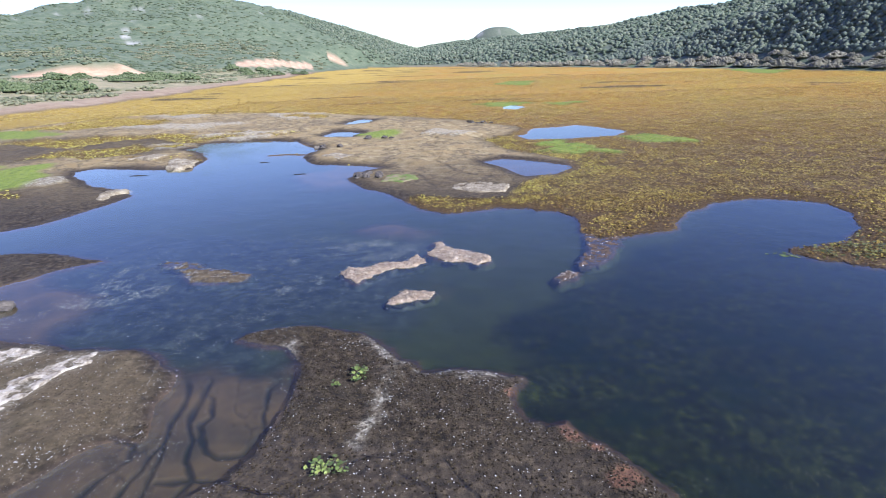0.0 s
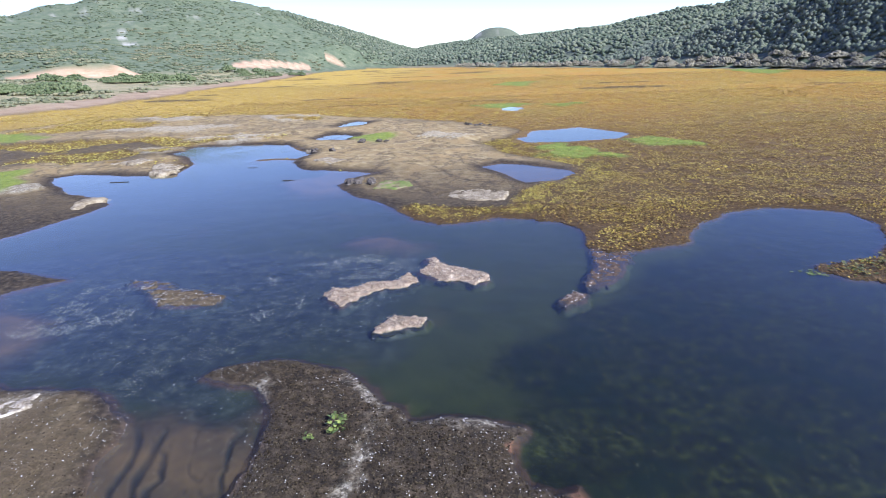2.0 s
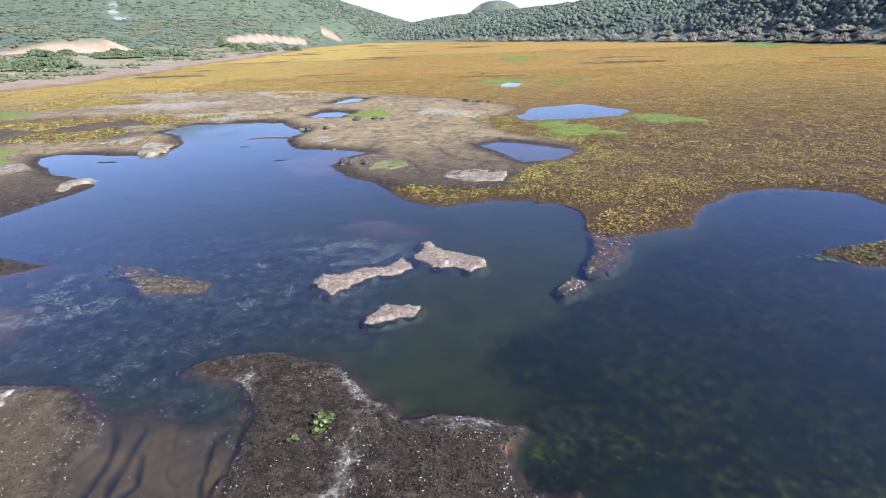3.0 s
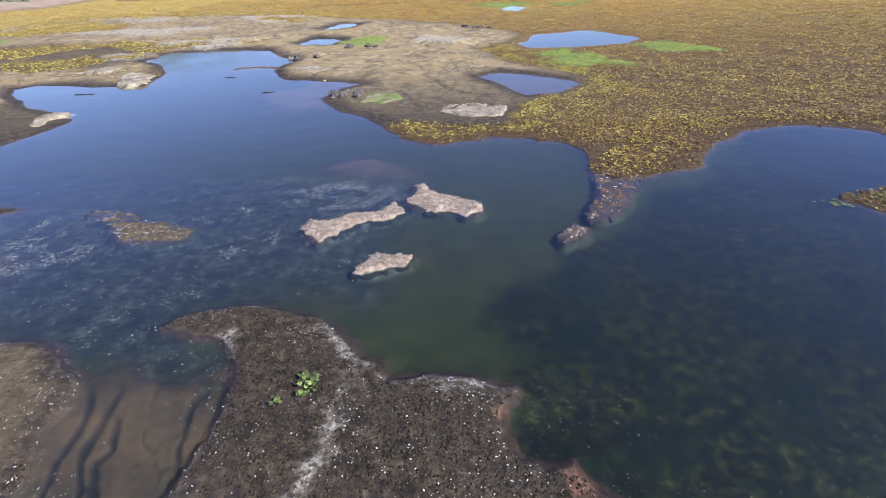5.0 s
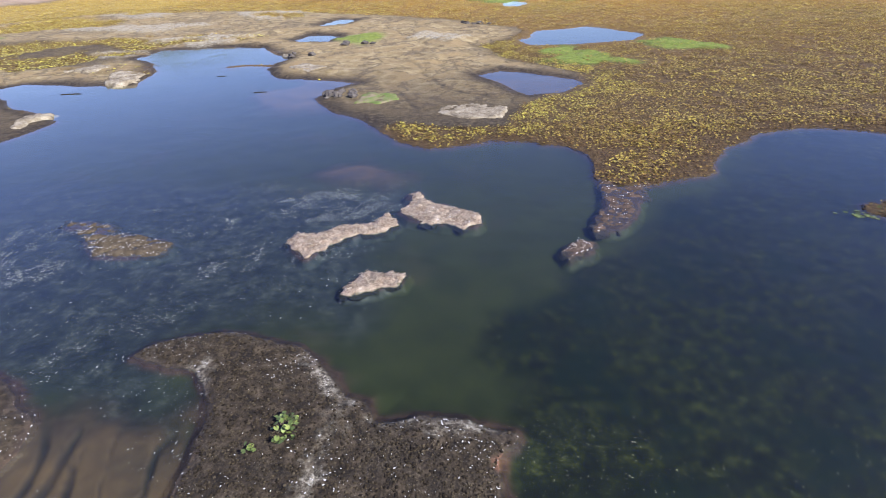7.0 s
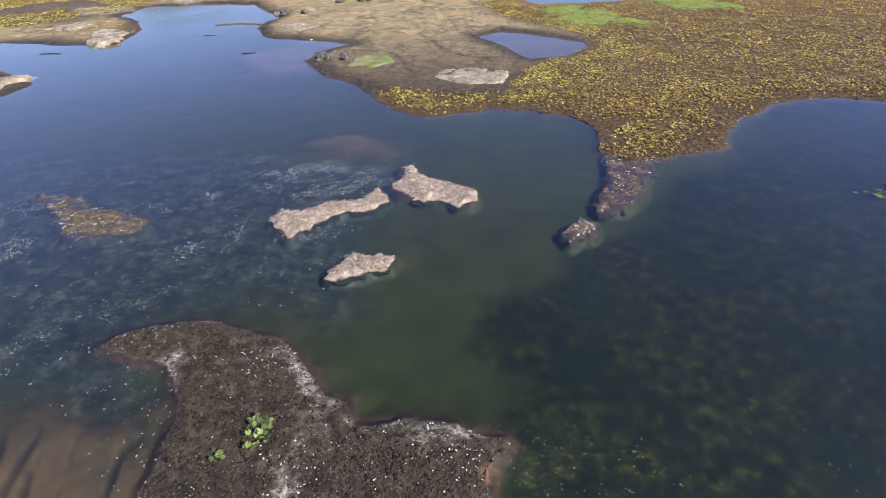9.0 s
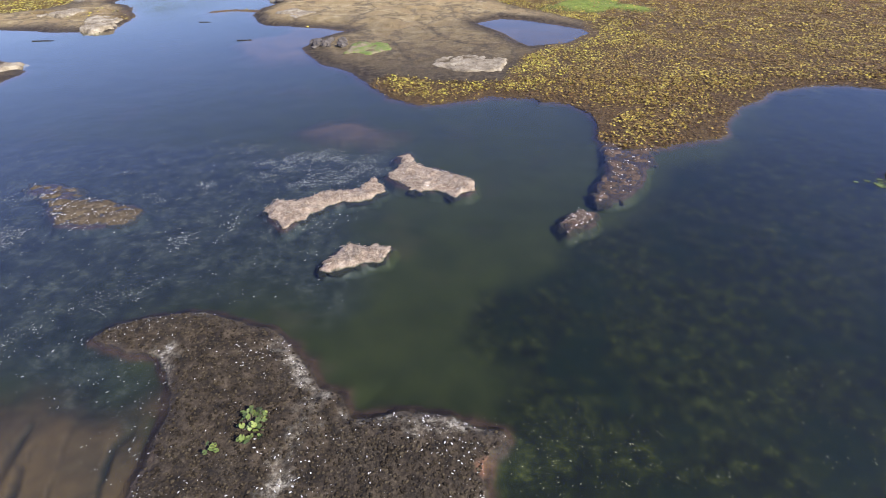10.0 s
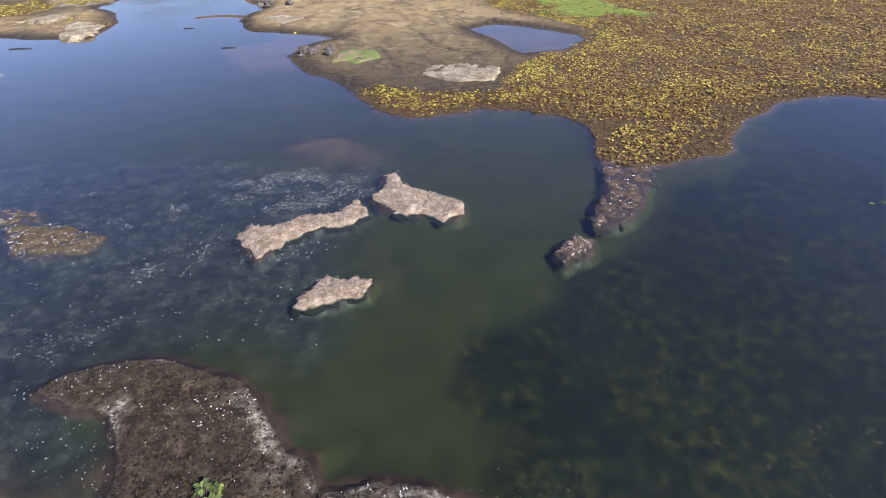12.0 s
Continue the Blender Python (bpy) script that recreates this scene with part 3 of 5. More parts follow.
    # plain dark between weeds: the darker eastern water put into the bed
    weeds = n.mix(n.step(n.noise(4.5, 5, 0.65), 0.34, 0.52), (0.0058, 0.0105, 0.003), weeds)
    dimmed_bed = n.mix(weed, dimmed_bed, weeds)
    c = n.mix(n.math("MULTIPLY", deep, n.math("SUBTRACT", 1.0, n.math("MULTIPLY", shallow, 0.8))), c, dimmed_bed)
    # leaf carpet: dead brown stalks below, olive to orange leaves above
    litter = n.ramp(n.noise(0.22, 6, 0.75), [(0.36, (0.026, 0.015, 0.008)), (0.52, (0.084, 0.052, 0.018)), (0.66, (0.16, 0.108, 0.031)), (0.78, (0.25, 0.185, 0.045))])
    carpet = n.ramp(n.noise(1.4, 6, 0.72), [(0.34, (0.15, 0.0704, 0.0141)), (0.48, (0.334, 0.176, 0.0255)), (0.60, (0.431, 0.264, 0.0317)), (0.74, (0.405, 0.326, 0.0484))])
    carpet = n.mix(n.step(far_patch, 0.42, 0.62), carpet, n.ramp(n.noise(1.1, 6, 0.7), [(0.3, (0.194, 0.123, 0.0264)), (0.7, (0.405, 0.299, 0.044))]))
    gold = n.ramp(n.noise(1.4, 6, 0.72), [(0.34, (0.23, 0.135, 0.026)), (0.5, (0.40, 0.27, 0.045)), (0.7, (0.50, 0.38, 0.075))])
    carpet = n.mix(n.step(n.math("ADD", z.outputs[0], n.math("MULTIPLY", far_patch, 60)), 0, -90), carpet, gold)
    y = n.step(z.outputs[1], 60, 240)
    c = n.mix(leaves, c, n.mix(y, litter, carpet))
    lawn = n.ramp(n.noise(0.9, 6, 0.7), [(0.3, (0.09, 0.125, 0.02)), (0.5, (0.16, 0.21, 0.03)), (0.72, (0.25, 0.27, 0.045)), (0.88, (0.30, 0.25, 0.08))])
    c = n.mix(green, c, lawn)
    # shore grass, scrub, cuttings and rock
    scrub = n.ramp(n.noise(9, 7, 0.7), [(0.3, (0.13, 0.14, 0.06)), (0.48, (0.24, 0.215, 0.11)), (0.66, (0.37, 0.30, 0.18)), (0.8, (0.46, 0.37, 0.25))])
    beach = n.step(n.math("ADD", grass, n.math("MULTIPLY", n.noise(14, 5), 0.3)), 0.0, 0.9)
    c = n.mix(outside[0], c, n.mix(beach, n.ramp(n.noise(8, 6, 0.7), [(0.3, (0.22, 0.14, 0.085)), (0.7, (0.37, 0.28, 0.18))]), scrub))
    # hill scrub and wood floor: paled, greyed colour standing in for haze
    hazed_maquis = n.ramp(n.noise(16, 8, 0.75), [(0.3, (0.066, 0.088, 0.05)), (0.5, (0.108, 0.132, 0.076)), (0.68, (0.17, 0.182, 0.11)), (0.82, (0.28, 0.265, 0.175))])
    c = n.mix(hill, c, hazed_maquis)
    under = n.ramp(n.noise(6, 7, 0.75), [(0.35, (0.07, 0.085, 0.055)), (0.55, (0.13, 0.145, 0.095)), (0.75, (0.21, 0.21, 0.145))])
    c = n.mix(outside[1], c, under)
    c = n.mix(red, c, n.ramp(n.noise(10, 6, 0.7, (1, 1, 0.25)), [(0.3, (0.36, 0.20, 0.115)), (0.7, (0.54, 0.39, 0.26))]))
    c = n.mix(rock, c, n.ramp(n.noise(5, 6, 0.7), [(0.3, (0.24, 0.22, 0.18)), (0.7, (0.60, 0.57, 0.50))]))
    wet = n.step(z.outputs[2], 0.14, 0.0)
    rough = n.math("SUBTRACT", 0.92, n.math("MULTIPLY", wet, 0.35))
    lumps = n.math("ADD", n.math("MULTIPLY", clod, 0.45), n.math("ADD", n.math("MULTIPLY", grain, 0.4), n.math("MULTIPLY", n.noise(0.22, 5, 0.75), 0.9)))
    lumps = n.math("ADD", lumps, n.math("MULTIPLY", n.math("MULTIPLY", dry, n.noise(1.8, 6, 0.7)), 1.6))
    lumps = n.math("MULTIPLY", lumps, n.step(z.outputs[2], -0.04, 0.015))
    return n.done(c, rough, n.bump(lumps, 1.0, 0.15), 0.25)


def water_material():
    n = Nodes("lagoon_water")
    n.t.nodes.remove(n.bsdf)
    glass, gloss, blend = n.add("ShaderNodeBsdfTransparent"), n.add("ShaderNodeBsdfGlossy"), n.add("ShaderNodeMixShader")
    glass.inputs[0].default_value = (0.70, 0.80, 0.74, 1)
    gloss.inputs["Color"].default_value = (1, 1, 1, 1)
    gloss.inputs["Roughness"].default_value = 0.06
    fres = n.add("ShaderNodeFresnel")
    fres.inputs["IOR"].default_value = 1.37
    waves = n.math("ADD", n.noise(0.45, 3, 0.5, (1.6, 1, 1)), n.math("MULTIPLY", n.noise(2.2, 2), 0.5))
    calm = n.step(n.noise(16, 3), 0.42, 0.62)
    b = n.bump(n.math("MULTIPLY", waves, n.math("ADD", 0.3, calm)), 0.2, 0.06)
    n.link(b, fres.inputs["Normal"])
    n.link(b, gloss.inputs["Normal"])
    n.link(fres.outputs[0], blend.inputs[0])
    n.link(glass.outputs[0], blend.inputs[1])
    n.link(gloss.outputs[0], blend.inputs[2])
    n.link(blend.outputs[0], n.out.inputs[0])
    return n.mat


def leaf_material(name, stops, per_object=False, far_stops=None):
    n = Nodes(name)
    pick = n.add("ShaderNodeObjectInfo").outputs["Random"] if per_object else n.island()
    drift = n.math("ADD", n.math("MULTIPLY", pick, 0.75), n.math("MULTIPLY", n.math("SUBTRACT", n.noise(6, 4, 0.6), 0.5), 0.9))
    drift = n.math("ADD", drift, 0.12)
    c = n.ramp(drift, stops)
    if far_stops:
        z = n.add("ShaderNodeSeparateXYZ")
        n.link(n.pos, z.inputs[0])
        c = n.mix(n.step(z.outputs[1], 60, 230), c, n.ramp(drift, far_stops))
    c = n.mix(n.step(n.noise(0.12, 3), 0.55, 0.75), c, (0.10, 0.065, 0.02))
    return n.done(c, 0.5, n.bump(n.noise(0.08, 3), 0.3, 0.02), 0.35)


def plain_material(name, stops, size, rough=0.85, bump=0.4, depth=0.02, fine=None):
    n = Nodes(name)
    tone = n.math("ADD", n.math("MULTIPLY", n.noise(size, 6, 0.7), 0.7), n.math("MULTIPLY", n.noise(fine or size / 6, 4), 0.3))
    return n.done(n.ramp(tone, stops), rough, n.bump(n.noise(fine or size / 6, 5, 0.7), bump, depth), 0.25)


def islet_material(name, stops, foot):
    n = Nodes(name)
    tone = n.math("ADD", n.math("MULTIPLY", n.noise(0.55, 7, 0.8), 0.7), n.math("MULTIPLY", n.noise(0.12, 5, 0.7), 0.3))
    z = n.add("ShaderNodeSeparateXYZ")
    n.link(n.pos, z.inputs[0])
    c = n.mix(n.step(n.math("ADD", z.outputs[2], n.math("MULTIPLY", n.noise(0.3, 4), 0.12)), 0.075, 0.01), n.ramp(tone, stops), foot)
    return n.done(c, 0.9, n.bump(n.noise(0.12, 6, 0.8), 1.0, 0.10), 0.2)


def crown_material(name, stops, size=1.0):
    n = Nodes(name)
    tone = n.math("ADD", n.math("MULTIPLY", n.island(), 0.6), n.math("MULTIPLY", n.noise(size, 5, 0.7), 0.4))
    return n.done(n.ramp(tone, stops), 0.8, n.bump(n.noise(size * 0.5, 5, 0.75), 1.0, size * 0.5), 0.15)


M_GROUND, M_WATER = ground_material(), water_material()
LEAF_STOPS = [(0.10, (0.08, 0.042, 0.014)), (0.34, (0.142, 0.080, 0.019)), (0.50, (0.205, 0.130, 0.025)), (0.66, (0.29, 0.21, 0.033)), (0.88, (0.44, 0.36, 0.06))]
TIP_STOPS = [(0.10, (0.07, 0.036, 0.014)), (0.40, (0.14, 0.078, 0.022)), (0.62, (0.22, 0.14, 0.03)), (0.80, (0.30, 0.24, 0.04)), (0.95, (0.42, 0.36, 0.07))]
FAR_STOPS = [(0.10, (0.15, 0.0704, 0.0141)), (0.4, (0.326, 0.176, 0.0246)), (0.65, (0.44, 0.29, 0.0334)), (0.9, (0.51, 0.405, 0.0528))]
GOLD_STOPS = [(0.10, (0.20, 0.15, 0.02)), (0.45, (0.36, 0.30, 0.035)), (0.75, (0.46, 0.42, 0.05)), (0.95, (0.56, 0.50, 0.08))]
M_LEAF = leaf_material("pond_leaf", LEAF_STOPS, False, FAR_STOPS)
M_LEAF_ONE = leaf_material("pond_leaf_single", TIP_STOPS, True)
M_GOLD = leaf_material("golden_leaf", GOLD_STOPS, False, [(0.10, (0.23, 0.135, 0.026)), (0.45, (0.40, 0.27, 0.045)), (0.9, (0.52, 0.40, 0.08))])
M_MARSH = leaf_material("marsh_leaf", [(0.1, (0.03, 0.035, 0.012)), (0.45, (0.07, 0.085, 0.02)), (0.7, (0.13, 0.13, 0.03)), (0.92, (0.24, 0.22, 0.05))])
M_FRESH = leaf_material("fresh_leaf", [(0.1, (0.05, 0.07, 0.018)), (0.45, (0.11, 0.15, 0.032)), (0.85, (0.23, 0.27, 0.065))], True)
M_CLOD = crown_material("mud_clod", [(0.15, (0.014, 0.010, 0.006)), (0.5, (0.045, 0.033, 0.018)), (0.8, (0.10, 0.078, 0.045)), (0.95, (0.19, 0.155, 0.10))], 0.5)
M_FLECK = plain_material("white_fleck", [(0.2, (0.45, 0.42, 0.36)), (0.7, (0.75, 0.73, 0.68))], 0.3)
M_SCUM = plain_material("pale_scum", [(0.3, (0.15, 0.17, 0.15)), (0.5, (0.27, 0.29, 0.25)), (0.7, (0.46, 0.47, 0.42))], 0.5)
M_STRAW = crown_material("bleached_straw", [(0.1, (0.16, 0.115, 0.075)), (0.5, (0.32, 0.25, 0.175)), (0.9, (0.52, 0.44, 0.33))], 0.3)
M_ISLET = islet_material("islet_mud", [(0.37, (0.13, 0.09, 0.063)), (0.46, (0.25, 0.185, 0.13)), (0.55, (0.38, 0.30, 0.215)), (0.67, (0.56, 0.47, 0.36))], (0.020, 0.020, 0.012))
M_DARKISLET = islet_material("dark_islet_mud", [(0.36, (0.034, 0.026, 0.016)), (0.50, (0.08, 0.06, 0.035)), (0.62, (0.135, 0.105, 0.066)), (0.70, (0.34, 0.29, 0.21))], (0.030, 0.028, 0.016))
M_REDISLET = islet_material("red_islet_mud", [(0.36, (0.034, 0.023, 0.017)), (0.48, (0.072, 0.05, 0.036)), (0.58, (0.13, 0.088, 0.064)), (0.72, (0.34, 0.27, 0.21))], (0.034, 0.028, 0.016))
M_PALECRUST = plain_material("pale_crust", [(0.36, (0.085, 0.066, 0.042)), (0.48, (0.21, 0.17, 0.11)), (0.6, (0.33, 0.285, 0.20)), (0.74, (0.47, 0.42, 0.32))], 1.3, 0.95, 0.9, 0.08, 0.2)
M_ROCK = plain_material("dark_clod", [(0.3, (0.03, 0.025, 0.02)), (0.55, (0.10, 0.085, 0.07)), (0.8, (0.24, 0.21, 0.18))], 0.5)
# hill crowns: lifted, greyed colours stand in for distance haze
M_OAK = crown_material("hazed_oak_crown", [(0.12, (0.09, 0.112, 0.08)), (0.45, (0.125, 0.146, 0.10)), (0.8, (0.165, 0.18, 0.125)), (0.95, (0.20, 0.21, 0.15))], 1.6)
M_OLIVE = crown_material("hazed_olive_crown", [(0.12, (0.06, 0.08, 0.055)), (0.45, (0.11, 0.135, 0.085)), (0.8, (0.19, 0.205, 0.135))], 2.4)
M_MAQUIS = crown_material("hazed_maquis_crown", [(0.12, (0.07, 0.092, 0.052)), (0.5, (0.11, 0.134, 0.078)), (0.9, (0.165, 0.18, 0.108))], 2.4)
M_DRYSCRUB = crown_material("dry_scrub", [(0.12, (0.10, 0.115, 0.062)), (0.5, (0.16, 0.165, 0.095)), (0.9, (0.25, 0.23, 0.14))], 1.2)
# western bushes: greens lightened in the colour to suggest distance haze
M_SHRUB = crown_material("green_shrub", [(0.12, (0.065, 0.09, 0.04)), (0.5, (0.105, 0.13, 0.06)), (0.9, (0.16, 0.18, 0.092))], 0.8)
M_TAMARISK = crown_material("grey_shrub", [(0.12, (0.15, 0.145, 0.10)), (0.5, (0.23, 0.21, 0.145)), (0.9, (0.32, 0.29, 0.21))], 0.8)
M_BARK = plain_material("bark", [(0.3, (0.05, 0.04, 0.03)), (0.7, (0.14, 0.11, 0.08))], 0.3)

# ---------------------------------------------------------------- ground sheet
def ground_sheet():
    front = np.radians(np.linspace(-56, 56, 580))
    back = np.radians(np.linspace(56, 304, 62)[1:-1])
    ang = np.concatenate([front, back])
    r = np.concatenate([np.array([0.02, 0.15]), np.geomspace(0.5, 8, 40)[:-1], np.geomspace(8, 150, 510), np.geomspace(150, 4600, 160)[1:]])
    rr, aa = np.meshgrid(r, ang, indexing="ij")
    x, y = (rr * np.sin(aa)).ravel(), (rr * np.cos(aa)).ravel()
    f = fields(x, y)
    verts = np.stack([x, y, f["h"]], 1)
    nr, na = len(r), len(ang)
    SHEET.update(r=r, front=front, f={k: np.asarray(v, float).reshape(nr, na)[:, :len(front)] for k, v in f.items()})
    i, j = np.meshgrid(np.arange(nr - 1), np.arange(na), indexing="ij")
    j2 = (j + 1) % na
    faces = np.stack([i * na + j, i * na + j2, (i + 1) * na + j2, (i + 1) * na + j], -1).reshape(-1, 4)[:, ::-1]
    me = mesh_of("ground", verts, faces)
    shade(me)
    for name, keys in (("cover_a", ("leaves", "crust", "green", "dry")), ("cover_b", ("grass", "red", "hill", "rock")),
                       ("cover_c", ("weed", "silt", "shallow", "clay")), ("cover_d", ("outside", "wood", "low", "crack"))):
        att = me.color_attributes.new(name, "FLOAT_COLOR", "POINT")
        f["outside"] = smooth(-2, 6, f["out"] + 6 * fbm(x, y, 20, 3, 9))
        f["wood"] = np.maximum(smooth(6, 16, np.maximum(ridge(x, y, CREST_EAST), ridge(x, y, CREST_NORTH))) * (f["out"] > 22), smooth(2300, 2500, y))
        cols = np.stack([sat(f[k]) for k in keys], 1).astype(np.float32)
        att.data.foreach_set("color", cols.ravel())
    me.materials.append(M_GROUND)
    return tagged(new("ground", me), "wet brown lagoon mud rising to shore and wooded hills", "ground", kind="structure")


ground = ground_sheet()

water_bm = bmesh.new()
bmesh.ops.create_grid(water_bm, x_segments=8, y_segments=8, size=1)
for v in water_bm.verts:
    v.co = Vector((v.co.x * 95 - 10, v.co.y * 130 + 60, 0))
water = tagged(part("water", water_bm, M_WATER), "still shallow lagoon water mirroring the blue sky", "water", kind="structure")
water.visible_shadow = False

# ---------------------------------------------------------------- woods on the hills
RNG = np.random.default_rng(7)


def woods(name, crest, count, back, front, size, flat, sub, material, label, gap):
    cx, cy = [p[0] for p in crest], [p[1] for p in crest]
    x = RNG.uniform(min(cx) - front, max(cx) + back, count)
    y = RNG.uniform(min(cy) - front, max(cy) + back, count)
    on = ridge(x, y, crest) > 3
    x, y = x[on], y[on]
    f = sampled(x, y)
    keep = (f["out"] > 30) & (f["red"] < 0.1) & (f["rock"] < 0.4) & (fbm(x, y, 45, 4, 71) + RNG.random(len(x)) * 0.8 > gap)
    x, y, h = x[keep], y[keep], f["h"][keep]
    r = size[0] + RNG.random(len(x)) ** 1.6 * (size[1] - size[0])
    verts, faces = [], []
    base = 0
    for form in range(5):
        pick = np.arange(len(x)) % 5 == form
        tv, tf = ico(sub, 0.30, 40 + form)
        n = pick.sum()
        sc = np.stack([r[pick] * (0.85 + 0.3 * RNG.random(n)), r[pick] * (0.85 + 0.3 * RNG.random(n)), r[pick] * flat * (0.8 + 0.4 * RNG.random(n))], 1)
        v, fc = spread(tv, tf, np.stack([x[pick], y[pick], h[pick] + 0.45 * r[pick] * flat], 1), sc, RNG.random(n) * 6.28)
        verts.append(v)
        faces.append(fc + base)
        base += len(v)
    me = shade(mesh_of(name, np.vstack(verts), np.vstack(faces)))
    return tagged(part(name, me, material), label, "woodland", kind="stuff")


woods("oak_wood", CREST_EAST, 62000, 40, 240, (1.4, 3.1), 0.75, 1, M_OAK, "oak wood covering the steep slope, greens lifted for haze", -2)
woods("olive_wood", CREST_NORTH, 48000, 40, 420, (2.0, 4.0), 0.7, 1, M_OLIVE, "woodland on the long far ridge, greyed in colour for haze", -2)
woods("hazed_maquis", CREST_WEST, 32000, 40, 620, (1.5, 4.0), 0.32, 1, M_MAQUIS, "green scrub over the western mountain, paled in colour for haze", 0.25)


# ---------------------------------------------------------------- shrubs on the shores
def shrub(material, label, group, seed, wide, tall):
    rnd = random.Random(seed)
    root = tagged(new("shrub"), label, "shrub", group)
    tv, tf = ico(1, 0.35, seed)
    n = 260
    at, sc = [], []
    for _ in range(n):
        a, q = rnd.random() * 6.283, math.sqrt(rnd.random())
        z = (1 - q * q * 0.75) * tall * (0.35 + 0.65 * rnd.random())
        bulge = 1 + 0.25 * math.sin(3 * a + seed)
        at.append((q * wide * bulge * math.cos(a), q * wide * bulge * math.sin(a), max(z, 0.25 * tall)))
        k = (0.07 + 0.10 * rnd.random()) * wide
        sc.append((k, k * (0.8 + 0.4 * rnd.random()), k * 0.75))
    v, fc = spread(tv, tf, np.array(at), np.array(sc), np.array([rnd.random() * 6.28 for _ in range(n)]))
    part("crown", shade(mesh_of("crown", v, fc)), material, root)
    for i in range(4):
        bm = bmesh.new()
        a = i * 1.57 + rnd.random()
        bmesh.ops.create_cone(bm, segments=6, radius1=0.12, radius2=0.04, depth=tall * 0.7, cap_ends=True)
        lean = Matrix.Rotation(0.45, 4, (math.sin(a), -math.cos(a), 0))
        bmesh.ops.transform(bm, matrix=lean @ Matrix.Translation((0, 0, tall * 0.32)), verts=bm.verts)
        part("stem", bm, M_BARK, root)
    return root


def plant_all(kinds, places, rnd):
    hs = sampled(np.array([p[0] for p in places], float), np.array([p[1] for p in places], float))["h"]
    for i, ((x, y, k), z) in enumerate(zip(places, hs)):
        m = pose(x, y, float(z) - 0.1, 0, 0, rnd.random() * 360) @ Matrix.Diagonal((k, k, k * (0.85 + 0.3 * rnd.random()), 1))
        src = kinds[i % len(kinds)]
        if i < len(kinds):
            src.matrix_basis = m
        else:
            made = copy_thing(src, pose(x, y, float(z) - 0.1, 0, 0, rnd.random() * 360))
            made.scale = (k, k, k * (0.85 + 0.3 * rnd.random()))


rnd = random.Random(5)
greys = [shrub(M_TAMARISK, "grey-green rounded shrub on the far shore", "shrubs along the far shore", 20 + i, 3.8, 3.4) for i in range(4)]
row = []
edge = BASIN[10:20]
for (ax, ay), (bx, by) in zip(edge, edge[1:]):
    n = max(2, int(math.hypot(bx - ax, by - ay) / 7.0))
    for i in range(n):
        for depth in (6, 13, 21):
            k = (i + rnd.random()) / n
            if rnd.random() < (0.9 if ay < 560 else 0.6):
                nx, ny = -(by - ay), bx - ax
                ln = math.hypot(nx, ny)
                row.append((ax + (bx - ax) * k + nx / ln * (depth + rnd.random() * 5), ay + (by - ay) * k + ny / ln * (depth + rnd.random() * 5), 0.8 + 0.75 * rnd.random()))
plant_all(greys, row, rnd)
greens = [shrub(M_SHRUB, "dense dark green bush on the western shore", "bushes on the western shore", 30 + i, 5.5, 4.2) for i in range(3)]
west = []
for az, dist, spread_az, spread_d, n in ((-39.5, 430, 3.5, 40, 36), (-30.5, 560, 3.5, 22, 20), (-34, 600, 5, 20, 14), (-20, 700, 4, 60, 12)):
    for _ in range(n):
        a, d = math.radians(az + (rnd.random() * 2 - 1) * spread_az), dist + (rnd.random() * 2 - 1) * spread_d
        west.append((d * math.sin(a), d * math.cos(a), 0.8 + 0.8 * rnd.random()))
plant_all(greens, west, rnd)


def scrub_belt():
    n = 4200
    x, y = -RNG.random(n) * 420 - 150, 150 + RNG.random(n) * 800
    f = sampled(x, y)
    keep = (f["out"] > 25) & (f["out"] < 330) & (f["red"] < 0.1) & (fbm(x, y, 40, 4, 81) > -0.1)
    x, y, h = x[keep], y[keep], f["h"][keep]
    r = 1.0 + 3.6 * RNG.random(len(x)) ** 2
    bv, bf = ico(1, 0.35, 3)
    n = 11
    at = np.stack([RNG.normal(0, 0.5, n), RNG.normal(0, 0.5, n), 0.1 + 0.5 * RNG.random(n)], 1)
    at[:, 2] *= np.exp(-np.hypot(at[:, 0], at[:, 1]))
    k = 0.22 + 0.2 * RNG.random(n)
    tv, tf = spread(bv, bf, at, np.stack([k, k, k * 0.8], 1), RNG.random(n) * 6.28)
    v, fc = spread(tv, tf, np.stack([x, y, h], 1), np.stack([r * 1.3, r, r * 0.9], 1), RNG.random(len(x)) * 6.28)
    tagged(part("dry_scrub", shade(mesh_of("dry_scrub", v, fc)), M_DRYSCRUB), "low dry grey-green scrub on the shore", "scrub", kind="stuff")


scrub_belt()


# ---------------------------------------------------------------- floating leaves
def leaf_form(cup=0.18):
    ang = np.radians(np.linspace(18, 342, 7))
    rim = np.stack([np.cos(ang) * 1.08, np.sin(ang), cup + 0.10 * np.cos(3 * ang)], 1)
    verts = np.vstack([[[0, 0, 0]], rim])
    return verts, np.array([[0, i, i + 1] for i in range(1, 7)])


def small_leaf():
    return np.array([(1, 0, 0.1), (0, 0.8, 0), (-1, 0, 0.15), (0, -0.8, 0.05)], float), np.array([[0, 1, 2], [0, 2, 3]])


